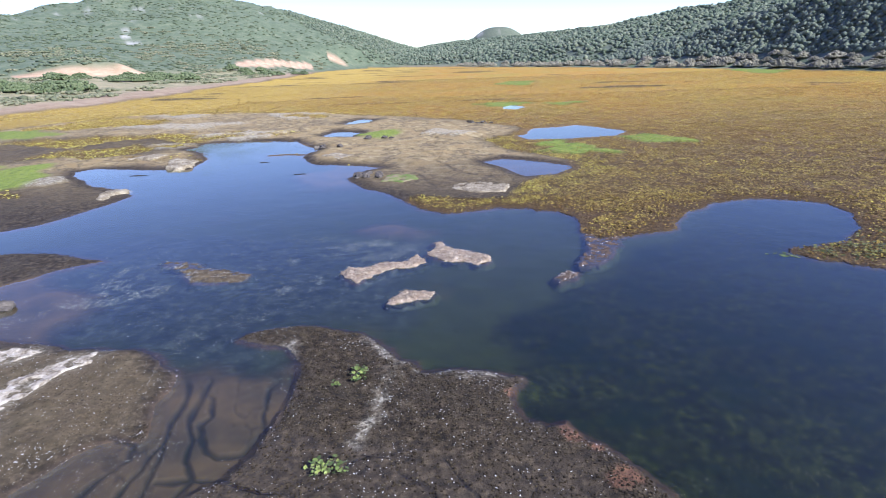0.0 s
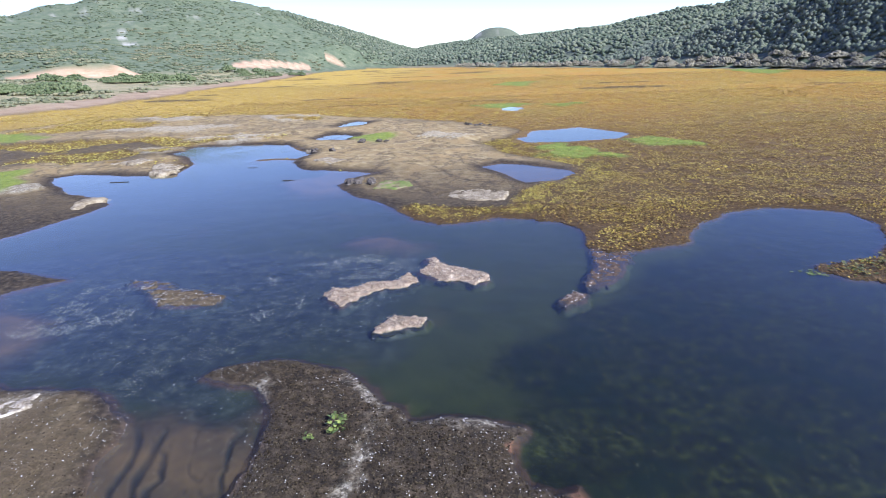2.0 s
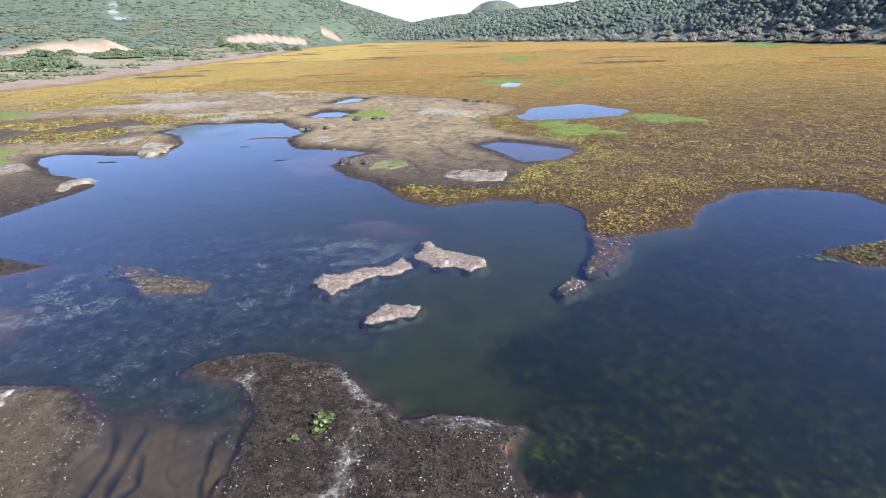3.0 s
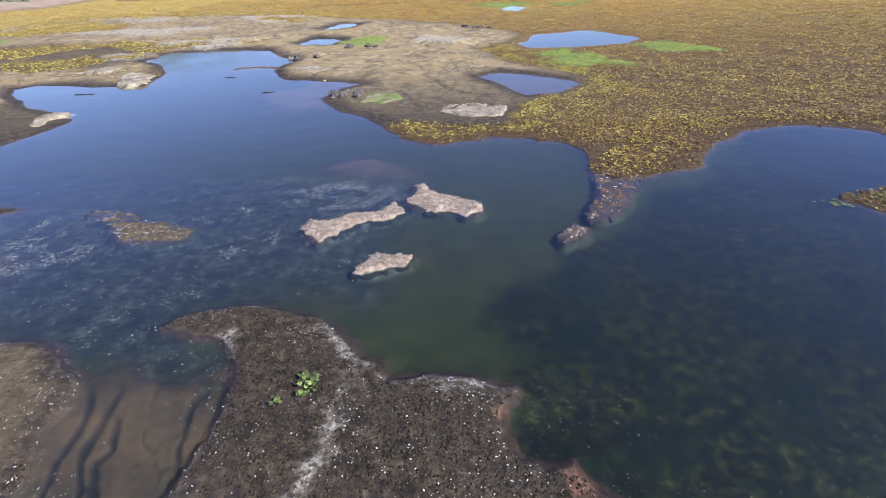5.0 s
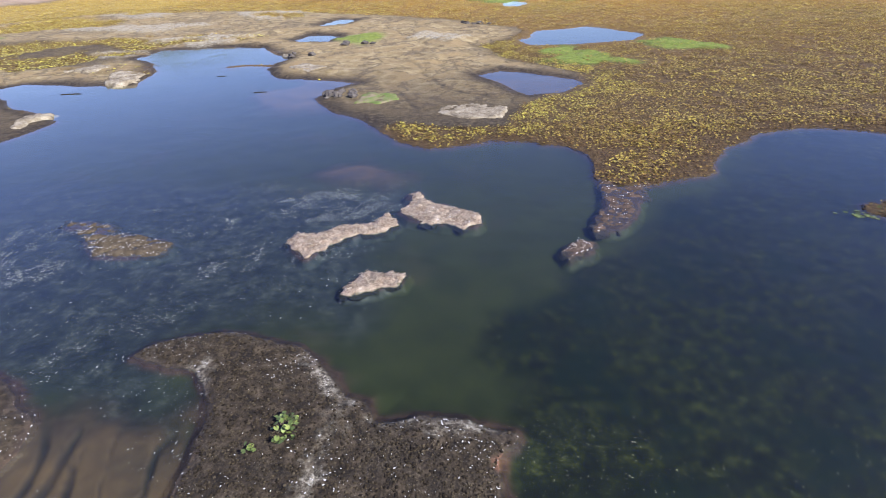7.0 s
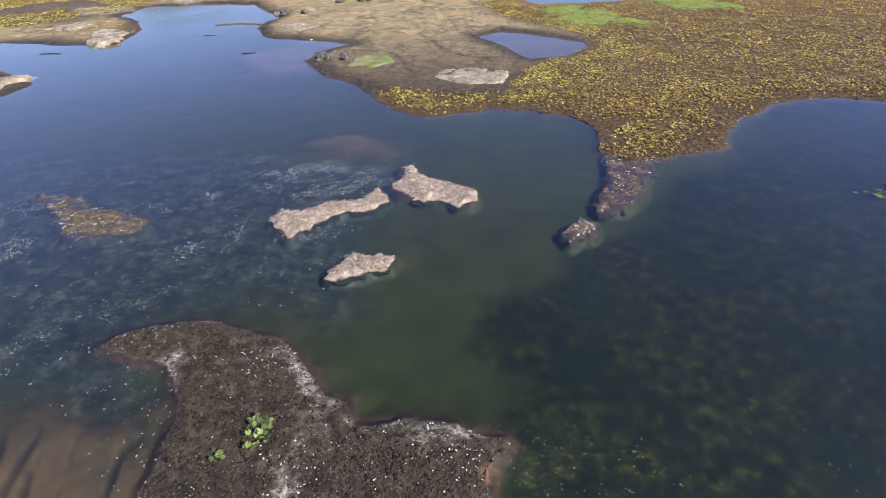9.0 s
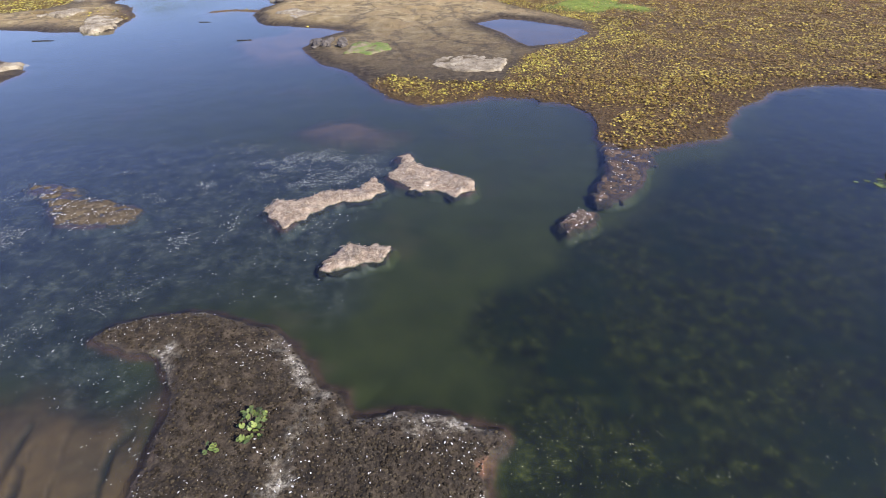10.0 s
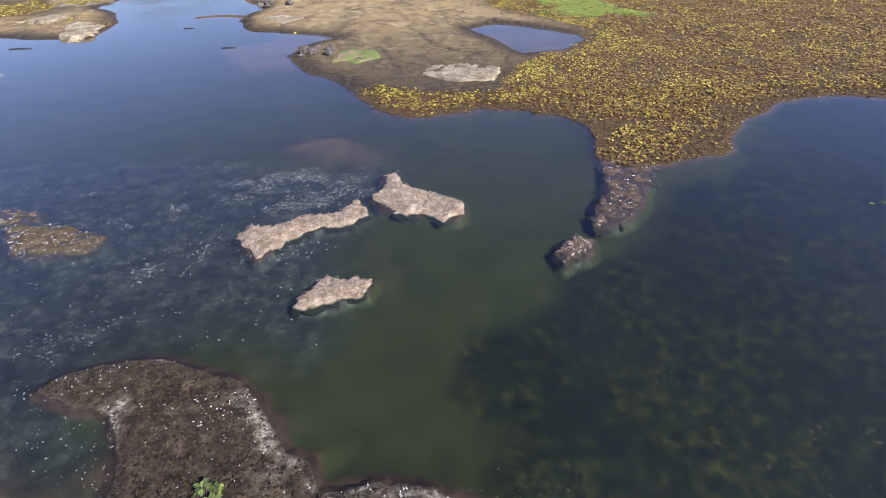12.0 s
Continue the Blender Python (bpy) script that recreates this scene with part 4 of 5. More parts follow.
def leaf_field(name, box, per_m2, size, lift, material, label, skip=None, seed=1, tilt=0.6, form=leaf_form, where=None):
    rng = np.random.default_rng(seed)
    x0, y0, x1, y1 = box
    n = int((x1 - x0) * (y1 - y0) * per_m2)
    x, y = x0 + rng.random(n) * (x1 - x0), y0 + rng.random(n) * (y1 - y0)
    wedge = np.abs(x) < 0.95 * y + 6
    x, y = x[wedge], y[wedge]
    n = len(x)
    f = sampled(x, y)
    edge = smooth(0.2, 4.5, f["s"] + 1.5 * fbm(x, y, 1.5, 3, 91)) * 0.90 + 0.10
    keep = (f["leaves"] * edge * (0.78 + 0.95 * fbm(x, y, 1.8, 4, 90)) > rng.random(n) * 0.9)
    if where is not None:
        keep &= where(f, x, y)
    if skip is not None:
        keep &= ~((x > skip[0]) & (x < skip[2]) & (y > skip[1]) & (y < skip[3]))
    x, y, h = x[keep], y[keep], f["h"][keep]
    m = len(x)
    r = size[0] + (size[1] - size[0]) * rng.random(m) ** 1.5
    tv, tf = form()
    z = np.maximum(h, 0.0) + 0.02 + lift * rng.random(m)
    v, fc = spread(tv, tf, np.stack([x, y, z], 1), np.stack([r, r, r], 1), rng.random(m) * 6.28, tilt * (rng.random(m) * 2 - 1))
    return tagged(part(name, shade(mesh_of(name, v, fc)), material), label, "floating leaves", kind="stuff")


CAPE = (9.6, 47.2, 16.5, 51.2)
leaf_field("pond_leaves", (-12, 38, 70, 64), 52, (0.05, 0.12), 0.12, M_LEAF, "olive and yellow floating leaves over dead brown stalks", None, 1)
leaf_field("pond_leaves", (-12, 64, 85, 80), 32, (0.075, 0.155), 0.10, M_LEAF, "olive and yellow floating leaves in a dense mat", None, 6, 0.5, small_leaf)
leaf_field("pond_leaves", (-20, 80, 110, 130), 19, (0.09, 0.19), 0.12, M_LEAF, "dense olive-yellow floating leaves", None, 2, 0.5, small_leaf)
leaf_field("pond_leaves", (-10, 58, 40, 120), 13, (0.08, 0.15), 0.16, M_GOLD, "bright yellow-green leaves along the bare mud flat", None, 9, 0.5, small_leaf,
           lambda f, x, y: (f["flat"] > -5.5 + 2.5 * fbm(x, y, 5, 3, 92)) & (f["s"] > 1.0) & (x < 28))
leaf_field("pond_leaves", (24, 38, 44, 50), 26, (0.07, 0.15), 0.22, M_MARSH, "dark green floating leaves on the eastern leaf islet", None, 10, 0.6)
leaf_field("pond_leaves", (-135, 55, -20, 200), 5.5, (0.15, 0.30), 0.10, M_GOLD, "golden yellow leaves in patches on bare mud", None, 3, 0.4, small_leaf)
leaf_field("leaf_carpet", (-100, 130, 210, 240), 6, (0.14, 0.30), 0.09, M_LEAF, "orange-brown leaf carpet over the wide marsh", None, 4, 0.35, small_leaf)
leaf_field("leaf_carpet", (-60, 200, 260, 430), 1.7, (0.22, 0.45), 0.10, M_LEAF, "orange-brown leaf carpet over the far marsh", None, 5, 0.25, small_leaf)
leaf_field("leaf_carpet", (-178, 180, -60, 400), 1.7, (0.22, 0.45), 0.10, M_GOLD, "golden leaf carpet below the western shore", None, 7, 0.25, small_leaf)


def stalk_fringe():
    rng = np.random.default_rng(31)
    n = 90000
    x, y = -12 + rng.random(n) * 62, 39 + rng.random(n) * 26
    f = sampled(x, y)
    keep = (f["leaves"] > 0.3) & (f["s"] > -0.1) & (rng.random(n) < 1.1 - 0.16 * f["s"])
    x, y, h = x[keep], y[keep], np.maximum(f["h"][keep], 0)
    m = len(x)
    tv = np.array([(-0.5, -0.5, 0), (0.5, -0.5, 0.3), (0.5, 0.5, 0.3), (-0.5, 0.5, 0)], float)
    ln = 0.10 + 0.25 * rng.random(m)
    v, fc = spread(tv, np.array([[0, 1, 2, 3]]), np.stack([x, y, h + 0.03 + 0.06 * rng.random(m)], 1), np.stack([ln, 0.015 + 0.02 * rng.random(m), ln * rng.random(m)], 1), rng.random(m) * 6.28, rng.normal(0, 0.5, m))
    tagged(part("dead_stalks", mesh_of("dead_stalks", v, fc), M_STALK), "dead brown stalks and shrivelled leaves along the edge", "dead stalks", kind="stuff")


M_STALK = crown_material("dead_stalk", [(0.12, (0.035, 0.02, 0.011)), (0.5, (0.11, 0.066, 0.032)), (0.85, (0.22, 0.15, 0.075)), (0.97, (0.34, 0.28, 0.14))], 0.3)
stalk_fringe()


# ---------------------------------------------------------------- islets, crusted slabs, clods
def mound_mesh(outline, top, step, seed, lumps=0.13, steep=0.5, sink=0.25, foot=0.4, ragged=0.42):
    xs, ys = [p[0] for p in outline], [p[1] for p in outline]
    gx = np.arange(min(xs) - 1 - foot, max(xs) + 1 + foot, step)
    gy = np.arange(min(ys) - 1 - foot, max(ys) + 1 + foot, step)
    xx, yy = np.meshgrid(gx, gy)
    x, y = xx.ravel(), yy.ravel()
    d = sdf(x, y, outline) + ragged * fbm(x, y, 1.1, 4, seed) + 0.1 * fbm(x, y, 0.35, 3, seed + 2)
    rise = smooth(-0.12, steep, d)
    z = -0.02 + top * (0.8 + 0.5 * fbm(x, y, 1.6, 4, seed + 5)) * rise + lumps * fbm(x, y, 0.4, 4, seed + 9) * rise - sink * smooth(0.0, -foot, d)
    keep = d > -foot - 0.1
    nx = len(gx)
    i, j = np.meshgrid(np.arange(len(gy) - 1), np.arange(nx - 1), indexing="ij")
    q = np.stack([i * nx + j, i * nx + j + 1, (i + 1) * nx + j + 1, (i + 1) * nx + j], -1).reshape(-1, 4)
    q = q[keep[q].all(1)]
    used = np.unique(q)
    index = np.full(len(x), -1)
    index[used] = np.arange(len(used))
    return np.stack([x, y, z], 1)[used], index[q]


def litter_on(verts, count, seed, length, floor=0.03):
    rng = np.random.default_rng(seed)
    high = verts[verts[:, 2] > floor]
    p = high[rng.integers(0, len(high), count)] + np.concatenate([rng.normal(0, 0.05, (count, 2)), 0.01 + 0.05 * rng.random((count, 1))], 1)
    tv = np.array([(-0.5, -0.5, 0), (0, -0.4, 0.12), (0.5, -0.5, 0), (0.5, 0.5, 0), (0, 0.6, 0.14), (-0.5, 0.5, 0)], float)
    tf = np.array([[0, 1, 4], [0, 4, 5], [1, 2, 3], [1, 3, 4]])
    ln = length * (0.5 + rng.random(count))
    return spread(tv, tf, p, np.stack([ln, 0.02 + 0.02 * rng.random(count), ln * 0.5], 1), rng.random(count) * 6.28, rng.normal(0, 0.4, count))


def islet(outline, top, material, label, seed, straw=0, step=0.1, ragged=0.42, feathers=0):
    v, q = mound_mesh(outline, top, step, seed, sink=0.2, foot=0.15, ragged=ragged)
    c = np.array([v[:, 0].mean(), v[:, 1].mean(), 0.0])
    root = tagged(new("mud_islet"), label, "islet", "islets in the open water")
    root.location = c
    part("mound", shade(mesh_of("mound", v - c, q)), material, root)
    if straw:
        sv, sf = litter_on(v, straw, seed + 1, 0.26)
        tagged(part("reed_litter", mesh_of("reed_litter", sv - c, sf), M_STRAW, root, "bleached trampled reed litter"), kind="stuff")
    if feathers:
        sv, sf = litter_on(v, feathers, seed + 3, 0.085, -0.01)
        tagged(part("feather_litter", mesh_of("feather_litter", sv - c, sf), M_FLECK, root, "white feathers and droppings"), kind="stuff")
    return root


islet(ISLETS[0], 0.24, M_ISLET, "low pale islet of trampled reed litter in water", 101, 700, feathers=60)
islet(ISLETS[1], 0.22, M_ISLET, "long pale islet of reed litter in shallow water", 102, 700)
islet(ISLETS[2], 0.17, M_ISLET, "small pinkish-brown litter islet in green water", 103, 260)
islet(ISLETS[3], 0.08, M_REDISLET, "small reddish-brown mud islet barely above the water", 104, 25, feathers=50)
islet(ISLETS[4], 0.12, M_DARKISLET, "dark brown mud islet dotted with white droppings", 105, feathers=170)
islet(ISLETS[5], 0.03, M_REDISLET, "half-drowned brown mud ridge off the leaf cape", 106, 0, 0.1, 1.0, 90)
islet(ISLETS[6], 0.03, M_DARKISLET, "drowned olive-brown mud patch beside a dark islet", 107, 0, 0.1, 0.9, 50)


def slab(outline, top, label, seed, step=0.22, material=None, lumps=0.10):
    hs = height([p[0] for p in outline], [p[1] for p in outline])
    v, q = mound_mesh(outline, top, step, seed, lumps, 0.15, 0.3, 0.3)
    c = np.array([v[:, 0].mean(), v[:, 1].mean(), max(0.0, float(np.median(hs)) - 0.04)])
    root = tagged(new("mud_slab", shade(mesh_of("mud_slab", v - np.array([c[0], c[1], 0]), q))), label, "mud slab", "dried mud slabs on the flats")
    root.data.materials.append(material or M_PALECRUST)
    root.location = c
    return root


slab([(-48.9, 65.1), (-50.3, 69.1), (-49.7, 70.7), (-48.2, 71.2), (-47.4, 69.6), (-48.4, 67.5), (-47.6, 65.4)], 0.4, "whitish raised slab of dried mud on the shore", 111)
slab([(-51.2, 86.6), (-53.6, 91.9), (-52.1, 94.9), (-48.7, 92.4), (-47.3, 87.6), (-48.8, 85)], 0.42, "pale cracked mud hummock at the water's edge", 112)
slab([(-3, 67.7), (-2, 70.1), (1.1, 71.2), (4.8, 69.6), (4.2, 65.9), (0.3, 65.1)], 0.16, "flat grey dried mud slab beside yellow leaves", 113)
M_WHITE = plain_material("white_crust", [(0.38, (0.08, 0.062, 0.042)), (0.46, (0.24, 0.20, 0.145)), (0.56, (0.42, 0.37, 0.29)), (0.70, (0.60, 0.55, 0.46))], 0.9, 0.95, 0.9, 0.08, 0.15)
slab([(-25.6, 18.5), (-25.3, 22), (-25.2, 24.5), (-24.2, 26.6), (-22.9, 27.2), (-22.6, 26.2), (-23.4, 24.5), (-23.6, 22), (-24.2, 19.5)], 0.15, "whitened ridge of dried mud with droppings", 118, 0.12, M_WHITE, 0.13)
slab([(-31.5, 25.2), (-28.6, 25.7), (-26.6, 26.9), (-26.2, 27.7), (-28.6, 28), (-31.5, 27.2)], 0.10, "whitened mud patch with dark fissures", 119, 0.12, M_WHITE, 0.13)
slab([(-26.4, 93), (-25, 95.6), (-20.4, 93.3), (-22.5, 89.6)], 0.3, "pale mud slab with a dark undercut edge", 114)
slab([(-63, 95), (-60, 99), (-56.5, 98), (-58, 94.5)], 0.22, "low pale hummock of dried mud", 115)
slab([(-31, 105.5), (-27, 108), (-25.5, 106), (-29.5, 104)], 0.2, "narrow pale mud ledge above the shore", 116)
slab([(-12.5, 72.5), (-12.3, 77.5), (-8.5, 77), (-7.5, 74.2), (-9.5, 71.8)], 0.18, "mud knoll with a thin green sward", 117, 0.22,
     plain_material("mossy_mud", [(0.36, (0.09, 0.13, 0.025)), (0.47, (0.14, 0.17, 0.045)), (0.54, (0.19, 0.15, 0.085)), (0.7, (0.33, 0.27, 0.19))], 2.6, 0.9, 0.7, 0.06, 0.2))


def boulders(centre, count, reach, size, seed, label, group):
    r = random.Random(seed)
    for i in range(count):
        bm = bmesh.new()
        bmesh.ops.create_icosphere(bm, subdivisions=2, radius=1)
        for v in bm.verts:
            v.co *= 0.75 + 0.5 * noise.noise(v.co * 1.3 + Vector((seed, i * 3.1, 0))) + 0.3 * r.random()
        k = size * (0.5 + r.random())
        bmesh.ops.scale(bm, vec=(k * 1.3, k, k * 0.75), verts=bm.verts)
        x, y = centre[0] + (r.random() * 2 - 1) * reach[0], centre[1] + (r.random() * 2 - 1) * reach[1]
        ob = tagged(part("mud_boulder", bm, M_ROCK), label, "clod", group)
        ob.matrix_basis = pose(x, y, float(height(x, y)[0]) + 0.25 * k, 0, 0, r.random() * 360)


boulders((-14.8, 76.6), 16, (2.2, 1.6), 0.5, 3, "dark broken clod of dried mud", "clods on the mud point")
boulders((-27.5, 104.5), 3, (2.0, 1.2), 0.45, 6, "dark mud clod near the shore", "clods near the inlet")
boulders((-20, 113), 5, (4, 1.5), 0.5, 8, "dark mud clod on the green patch", "clods on the green patch")
boulders((3, 139), 6, (4, 1.5), 0.5, 9, "dark mud clod on the flat", "clods on the far flat")
boulders((-34.4, 33.8), 1, (0.1, 0.1), 0.7, 12, "pale stone standing in brown shallows", "stones in the shallows")


# ---------------------------------------------------------------- mud clods, flecks, scum
def crumbs(name, box, count, size, flat, material, label, where, seed, sub=1, lift=0.3):
    rng = np.random.default_rng(seed)
    x, y = box[0] + rng.random(count) * (box[2] - box[0]), box[1] + rng.random(count) * (box[3] - box[1])
    f = sampled(x, y)
    keep = where(f, x, y, rng.random(count))
    x, y, h = x[keep], y[keep], f["h"][keep]
    m = len(x)
    r = size[0] + (size[1] - size[0]) * rng.random(m) ** 2.5
    tv = np.array([(1, 0, 0), (0.1, 1, 0.1), (-0.9, 0.2, 0), (0, -1, -0.1), (0.1, 0.1, 1), (0, 0, -0.6)], float)
    tf = np.array([[0, 1, 4], [1, 2, 4], [2, 3, 4], [3, 0, 4], [1, 0, 5], [2, 1, 5], [3, 2, 5], [0, 3, 5]])
    sc = np.stack([r * (0.8 + 0.8 * rng.random(m)), r, r * flat], 1)
    v, fc = spread(tv, tf, np.stack([x, y, np.maximum(h, 0.0) + lift * r * flat], 1), sc, rng.random(m) * 6.28)
    return tagged(part(name, mesh_of(name, v, fc), material), label, "debris", kind="stuff")


crumbs("mud_crumbs", (-16, 14, 8, 32), 60000, (0.015, 0.075), 0.65, M_CLOD, "dark crumbly mud clods on the bank",
       lambda f, x, y, k: (f["s"] > 0.1) & (k < 0.8 - 0.45 * f["low"] - 1.6 * f["crust"]), 201)
crumbs("mud_crumbs", (-36, 12, -15, 30), 13000, (0.012, 0.05), 0.5, M_CLOD, "dark crumbly mud clods on the western bank",
       lambda f, x, y, k: (f["s"] > 0.15) & (k < 0.8 - 1.6 * f["crust"]), 202)


def flakes(name, box, count, size, level, material, label, where, seed):
    rng = np.random.default_rng(seed)
    x, y = box[0] + rng.random(count) * (box[2] - box[0]), box[1] + rng.random(count) * (box[3] - box[1])
    f = sampled(x, y)
    keep = where(f, x, y, rng.random(count))
    x, y = x[keep], y[keep]
    z = f["h"][keep] + 0.05 if level is None else np.full(len(x), level)
    m = len(x)
    tv = np.array([(0, 0, 0.35), (1, 0.1, 0), (0.1, 0.9, 0), (-1, 0.2, 0), (-0.2, -0.8, 0)], float)
    tf = np.array([[0, i, i % 4 + 1] for i in range(1, 5)])
    r = size[0] + (size[1] - size[0]) * rng.random(m) ** 3
    v, fc = spread(tv, tf, np.stack([x, y, z], 1), np.stack([r * (0.8 + rng.random(m)), r * (0.4 + 0.5 * rng.random(m)), r * 0.35], 1), rng.random(m) * 6.28)
    return tagged(part(name, mesh_of(name, v, fc), material), label, "debris", kind="stuff")


flakes("feather_flecks", (-16, 12, 8, 32), 24000, (0.007, 0.042), None, M_FLECK, "white feathers and droppings strewn on mud",
       lambda f, x, y, k: (f["s"] > 0.0) & (k < 0.10 + 0.5 * smooth(0.1, 0.6, fbm(x, y, 2.2, 4, 301)) + 0.5 * f["crust"]), 211)
flakes("feather_flecks", (-36, 12, -15, 30), 16000, (0.008, 0.046), None, M_FLECK, "white feathers and droppings on the western bank",
       lambda f, x, y, k: (f["s"] > 0.0) & (k < 0.2 + 0.6 * smooth(0.0, 0.5, fbm(x, y, 2, 4, 307)) * smooth(5, 0.5, f["s"])), 212)
flakes("surface_scum", (-36, 27, 2, 50), 150000, (0.014, 0.064), 0.004, M_SCUM, "pale scum and feathers floating in streaks",
       lambda f, x, y, k: (f["s"] < -0.1) & (k < 0.02 * f["silt"] + 0.9 * f["silt"] * smooth(0.0, 0.65, fbm(x * 0.55 + 0.3 * y, y * 1.5 - 0.5 * x, 4.5, 5, 302)) * smooth(-0.25, 0.45, fbm(x, y, 1.1, 3, 305))), 213)
flakes("surface_scum", (-20, 27, -14, 34), 2600, (0.012, 0.055), 0.006, M_SCUM, "band of white feathers drifted off the bank",
       lambda f, x, y, k: (f["s"] < -0.05) & (k < 0.7 * smooth(1.4, 0.0, seg_dist(x, y, [(-18.2, 28.6), (-17.5, 30.2), (-16.8, 31.4), (-15.2, 32.4)]) + 1.1 * fbm(x, y, 1.3, 4, 306))), 217)
flakes("surface_scum", (-30, 10, -8, 30), 12000, (0.012, 0.045), 0.004, M_SCUM, "pale flecks on the shallow channels",
       lambda f, x, y, k: (f["s"] < -0.1) & (k < 0.6 * smooth(-0.2, 0.6, fbm(x, y, 3, 4, 303))), 214)
flakes("surface_scum", (1, 12, 45, 50), 70000, (0.007, 0.032), 0.004,
       plain_material("floating_weed", [(0.3, (0.12, 0.13, 0.05)), (0.7, (0.34, 0.35, 0.2))], 0.4), "yellowish weed bits floating over dark water",
       lambda f, x, y, k: (f["s"] < -0.2) & (k < 0.02 + 0.55 * smooth(-0.2, 0.7, fbm(x, y, 3.5, 5, 304)) * (0.15 + f["weed"])), 215)


# ---------------------------------------------------------------- water lily clumps on the near bank
def leaf_mesh(seed):
    v, f = leaf_form(0.22)
    r = np.random.default_rng(seed)
    v = v * (1 + 0.08 * r.normal(0, 1, (len(v), 1)))
    me = shade(mesh_of("leaf", v, f))
    return me


def lily_clump(x, y, wide, count, seed, label):
    r = random.Random(seed)
    z = float(height(x, y)[0])
    root = tagged(new("water_lily_plant"), label, "plant", "lily clumps on the mud bank")
    root.location = (x, y, z)
    forms = [leaf_mesh(seed * 10 + i) for i in range(3)]
    for i in range(count):
        a, q = r.random() * 6.283, r.random() ** 0.6
        k = 0.05 + 0.07 * r.random()
        px, py, pz = wide[0] * q * math.cos(a), wide[1] * q * math.sin(a), 0.10 + 0.22 * r.random()
        leaf = part("leaf", forms[i % 3], M_FRESH if r.random() < 0.85 else M_LEAF_ONE, root)
        leaf.matrix_basis = pose(px, py, pz, r.uniform(-35, 35), r.uniform(-35, 35), r.random() * 360) @ Matrix.Diagonal((k, k, k, 1))
        bm = bmesh.new()
        bmesh.ops.create_cone(bm, segments=5, radius1=0.012, radius2=0.008, depth=1, cap_ends=False)
        foot, tip = Vector((px * 0.5, py * 0.5, -0.03)), Vector((px, py, pz))
        way = tip - foot
        bmesh.ops.transform(bm, matrix=Matrix.Translation((foot + tip) / 2) @ way.to_track_quat("Z", "Y").to_matrix().to_4x4() @ Matrix.Diagonal((1, 1, way.length, 1)), verts=bm.verts)
        part("stalk", bm, M_BARK, root)
    return root


lily_clump(-6.25, 24.75, (0.6, 0.8), 64, 1, "bright green water lily clump on dark mud")
lily_clump(-6.2, 18.0, (0.95, 0.6), 70, 2, "spreading green water lily clump on wet mud")
lily_clump(-7.2, 23.8, (0.25, 0.25), 6, 3, "small yellowing water plant on dark mud")


# ---------------------------------------------------------------- single leaves on the cape of the leaf carpet
def cape_leaves():
    rng = np.random.default_rng(77)
    root = tagged(new("leaf_cape"), "brown and yellow floating leaf mat ending in a cape", "floating leaves")
    root.location = (13, 49, 0)
    forms = [leaf_mesh(900 + i) for i in range(4)]
    for me in forms:
        me.materials.append(M_LEAF_ONE)
    n = 2600
    x, y = CAPE[0] + rng.random(n) * (CAPE[2] - CAPE[0]), CAPE[1] + rng.random(n) * (CAPE[3] - CAPE[1])
    f = sampled(x, y)
    keep = np.flatnonzero((f["leaves"] > 0.3) & (f["s"] > 0))[:300]
    for c, i in enumerate(keep):
        k = 0.05 + 0.055 * rng.random()
        ob = part("leaf", forms[c % 4], None, root)
        ob.matrix_basis = pose(x[i] - 13, y[i] - 49, max(f["h"][i], 0) + 0.02 + 0.14 * rng.random(), rng.uniform(-30, 30), rng.uniform(-30, 30), rng.random() * 360) @ Matrix.Diagonal((k, k, k, 1))


cape_leaves()


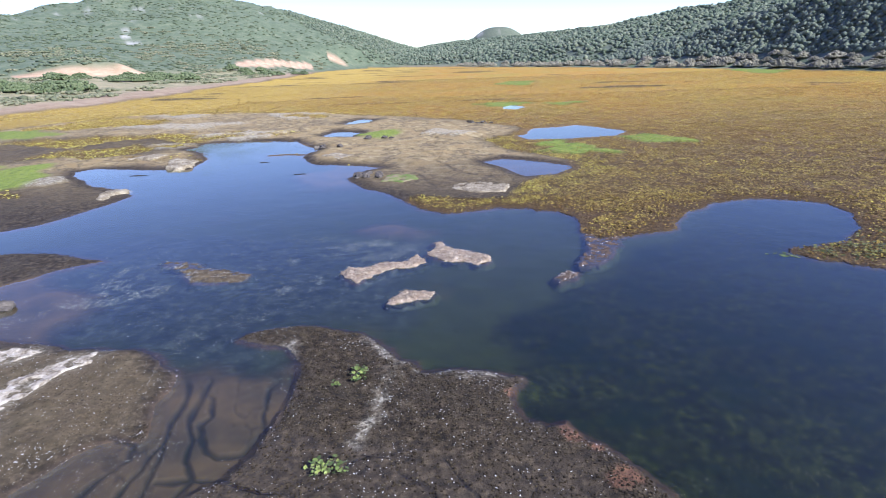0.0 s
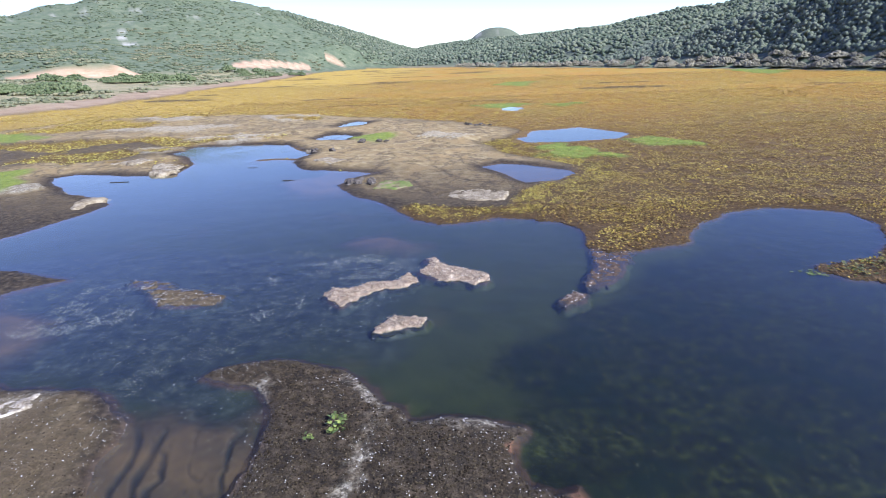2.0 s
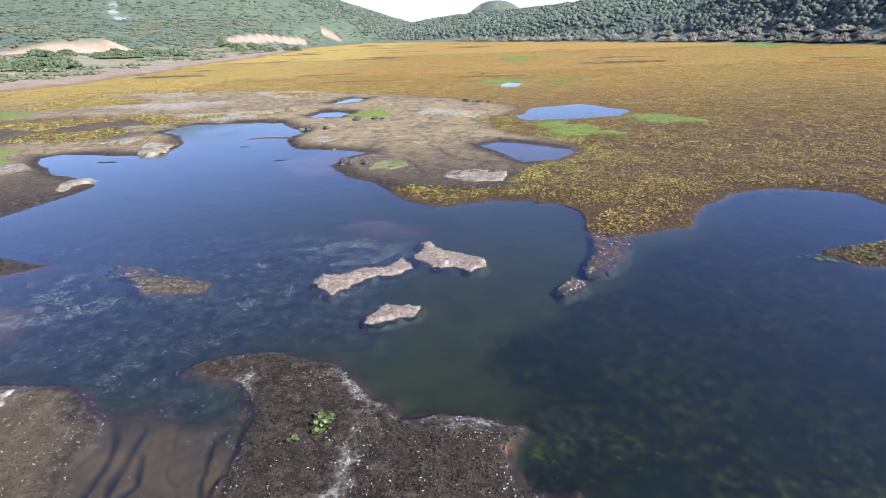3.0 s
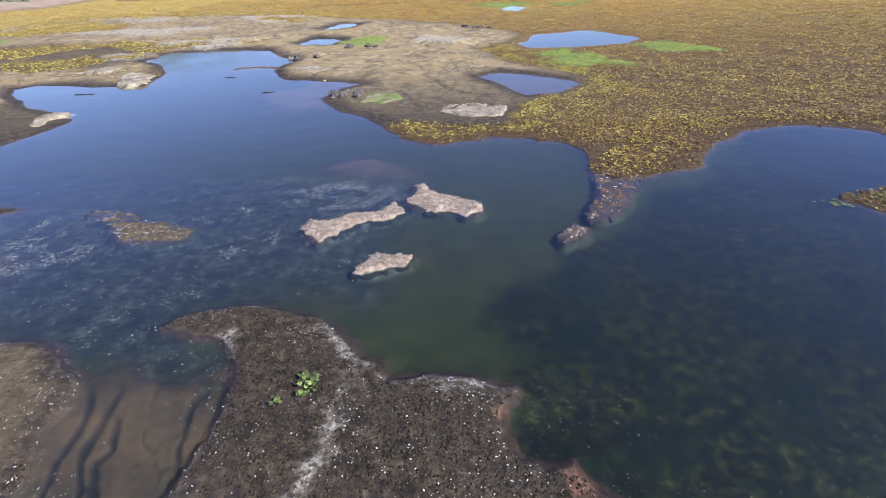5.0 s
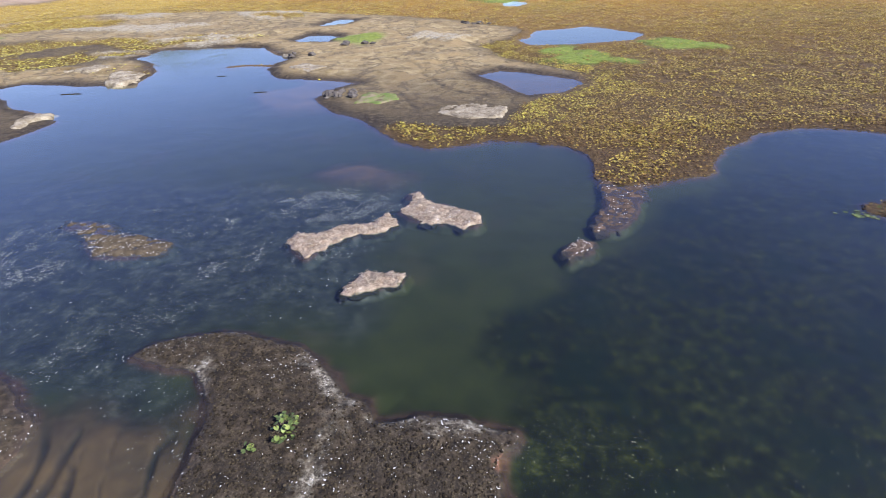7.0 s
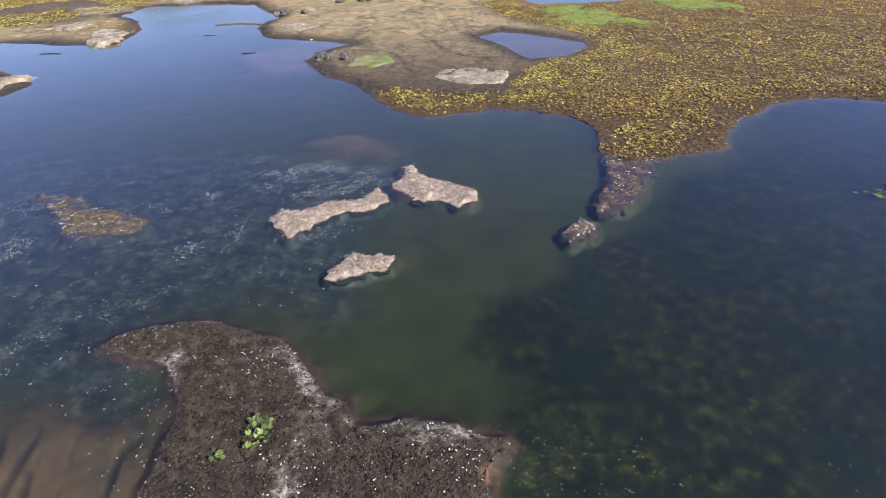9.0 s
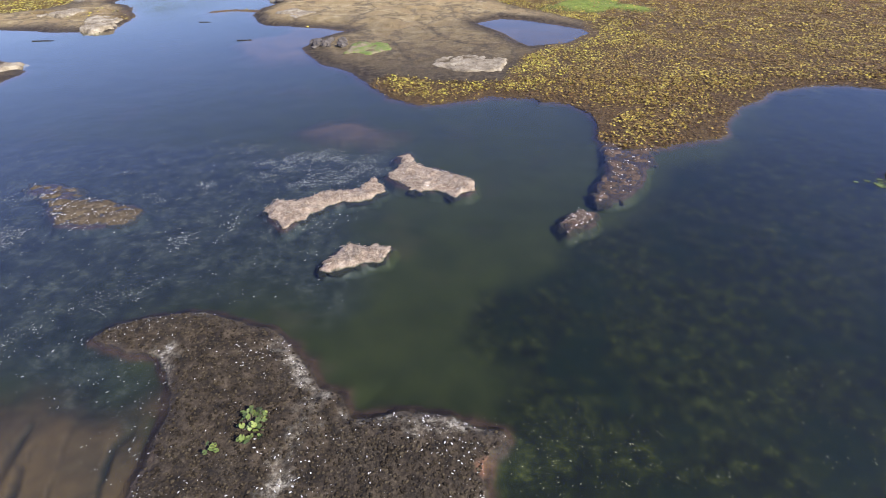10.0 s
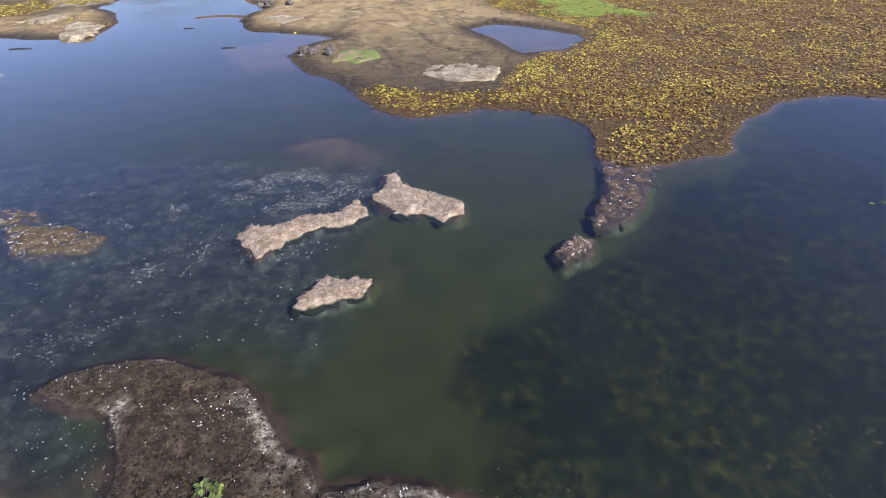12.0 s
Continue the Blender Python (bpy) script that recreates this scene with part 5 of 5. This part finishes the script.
# ---------------------------------------------------------------- lily pads adrift off the eastern leaf islet
def lily_pads(x, y, count, reach, seed):
    rnd_ = random.Random(seed)
    root = tagged(new("lily_pad_raft"), "loose raft of green lily pads afloat on dark water", "floating leaves")
    root.location = (x, y, 0)
    forms = [leaf_mesh(seed + i) for i in range(3)]
    for i in range(count):
        k = 0.10 + 0.09 * rnd_.random()
        pad = part("lily_pad", forms[i % 3], M_FRESH, root)
        pad.matrix_basis = pose(rnd_.gauss(0, reach), rnd_.gauss(0, reach * 0.7), 0.012, rnd_.uniform(-6, 6), rnd_.uniform(-6, 6), rnd_.random() * 360) @ Matrix.Diagonal((k, k, k * 0.4, 1))


lily_pads(25.9, 43.0, 16, 0.55, 41)

# ---------------------------------------------------------------- driftwood
M_DRIFTWOOD = plain_material("waterlogged_wood", [(0.3, (0.016, 0.012, 0.009)), (0.7, (0.06, 0.046, 0.034))], 0.3)


def driftwood(a, b, thick, label):
    va, vb = Vector(a), Vector(b)
    bm = bmesh.new()
    rings = []
    rnd_ = random.Random(int(a[0] * 10))
    way = (vb - va).normalized()
    side = way.cross(Vector((0, 0, 1))).normalized()
    for i in range(8):
        k = i / 7
        bend = side * (0.12 * math.sin(k * 5 + a[0])) * (vb - va).length * 0.15
        r = thick * (1 - 0.55 * k) * (0.85 + 0.3 * rnd_.random())
        rings.append([bm.verts.new(va.lerp(vb, k) + bend + (side * math.cos(q) + Vector((0, 0, 1)) * math.sin(q)) * r) for q in [j * 1.0472 for j in range(6)]])
    for r0, r1 in zip(rings, rings[1:]):
        for j in range(6):
            bm.faces.new((r0[j], r0[(j + 1) % 6], r1[(j + 1) % 6], r1[j]))
    bm.faces.new(rings[0])
    bm.faces.new(rings[-1][::-1])
    bmesh.ops.recalc_face_normals(bm, faces=bm.faces)
    return tagged(part("driftwood", bm, M_DRIFTWOOD), label, "driftwood")


driftwood((-54.4, 81.5, 0.03), (-51.6, 81.7, 0.05), 0.06, "thin dark branch floating on the water")
driftwood((-36.7, 90.8, 0.03), (-35.0, 90.7, 0.04), 0.05, "short dark stick floating on the water")
driftwood((-27.3, 80.1, 0.03), (-25.6, 80.3, 0.05), 0.06, "dark waterlogged branch floating near the mud point")
driftwood((-9.8, 19.3, 0.02), (-9.6, 19.5, 0.55), 0.02, "thin broken twig standing in the mud")
driftwood((-4.9, 18.9, 0.08), (-3.6, 18.6, 0.12), 0.03, "thin dry twig lying on wet mud")
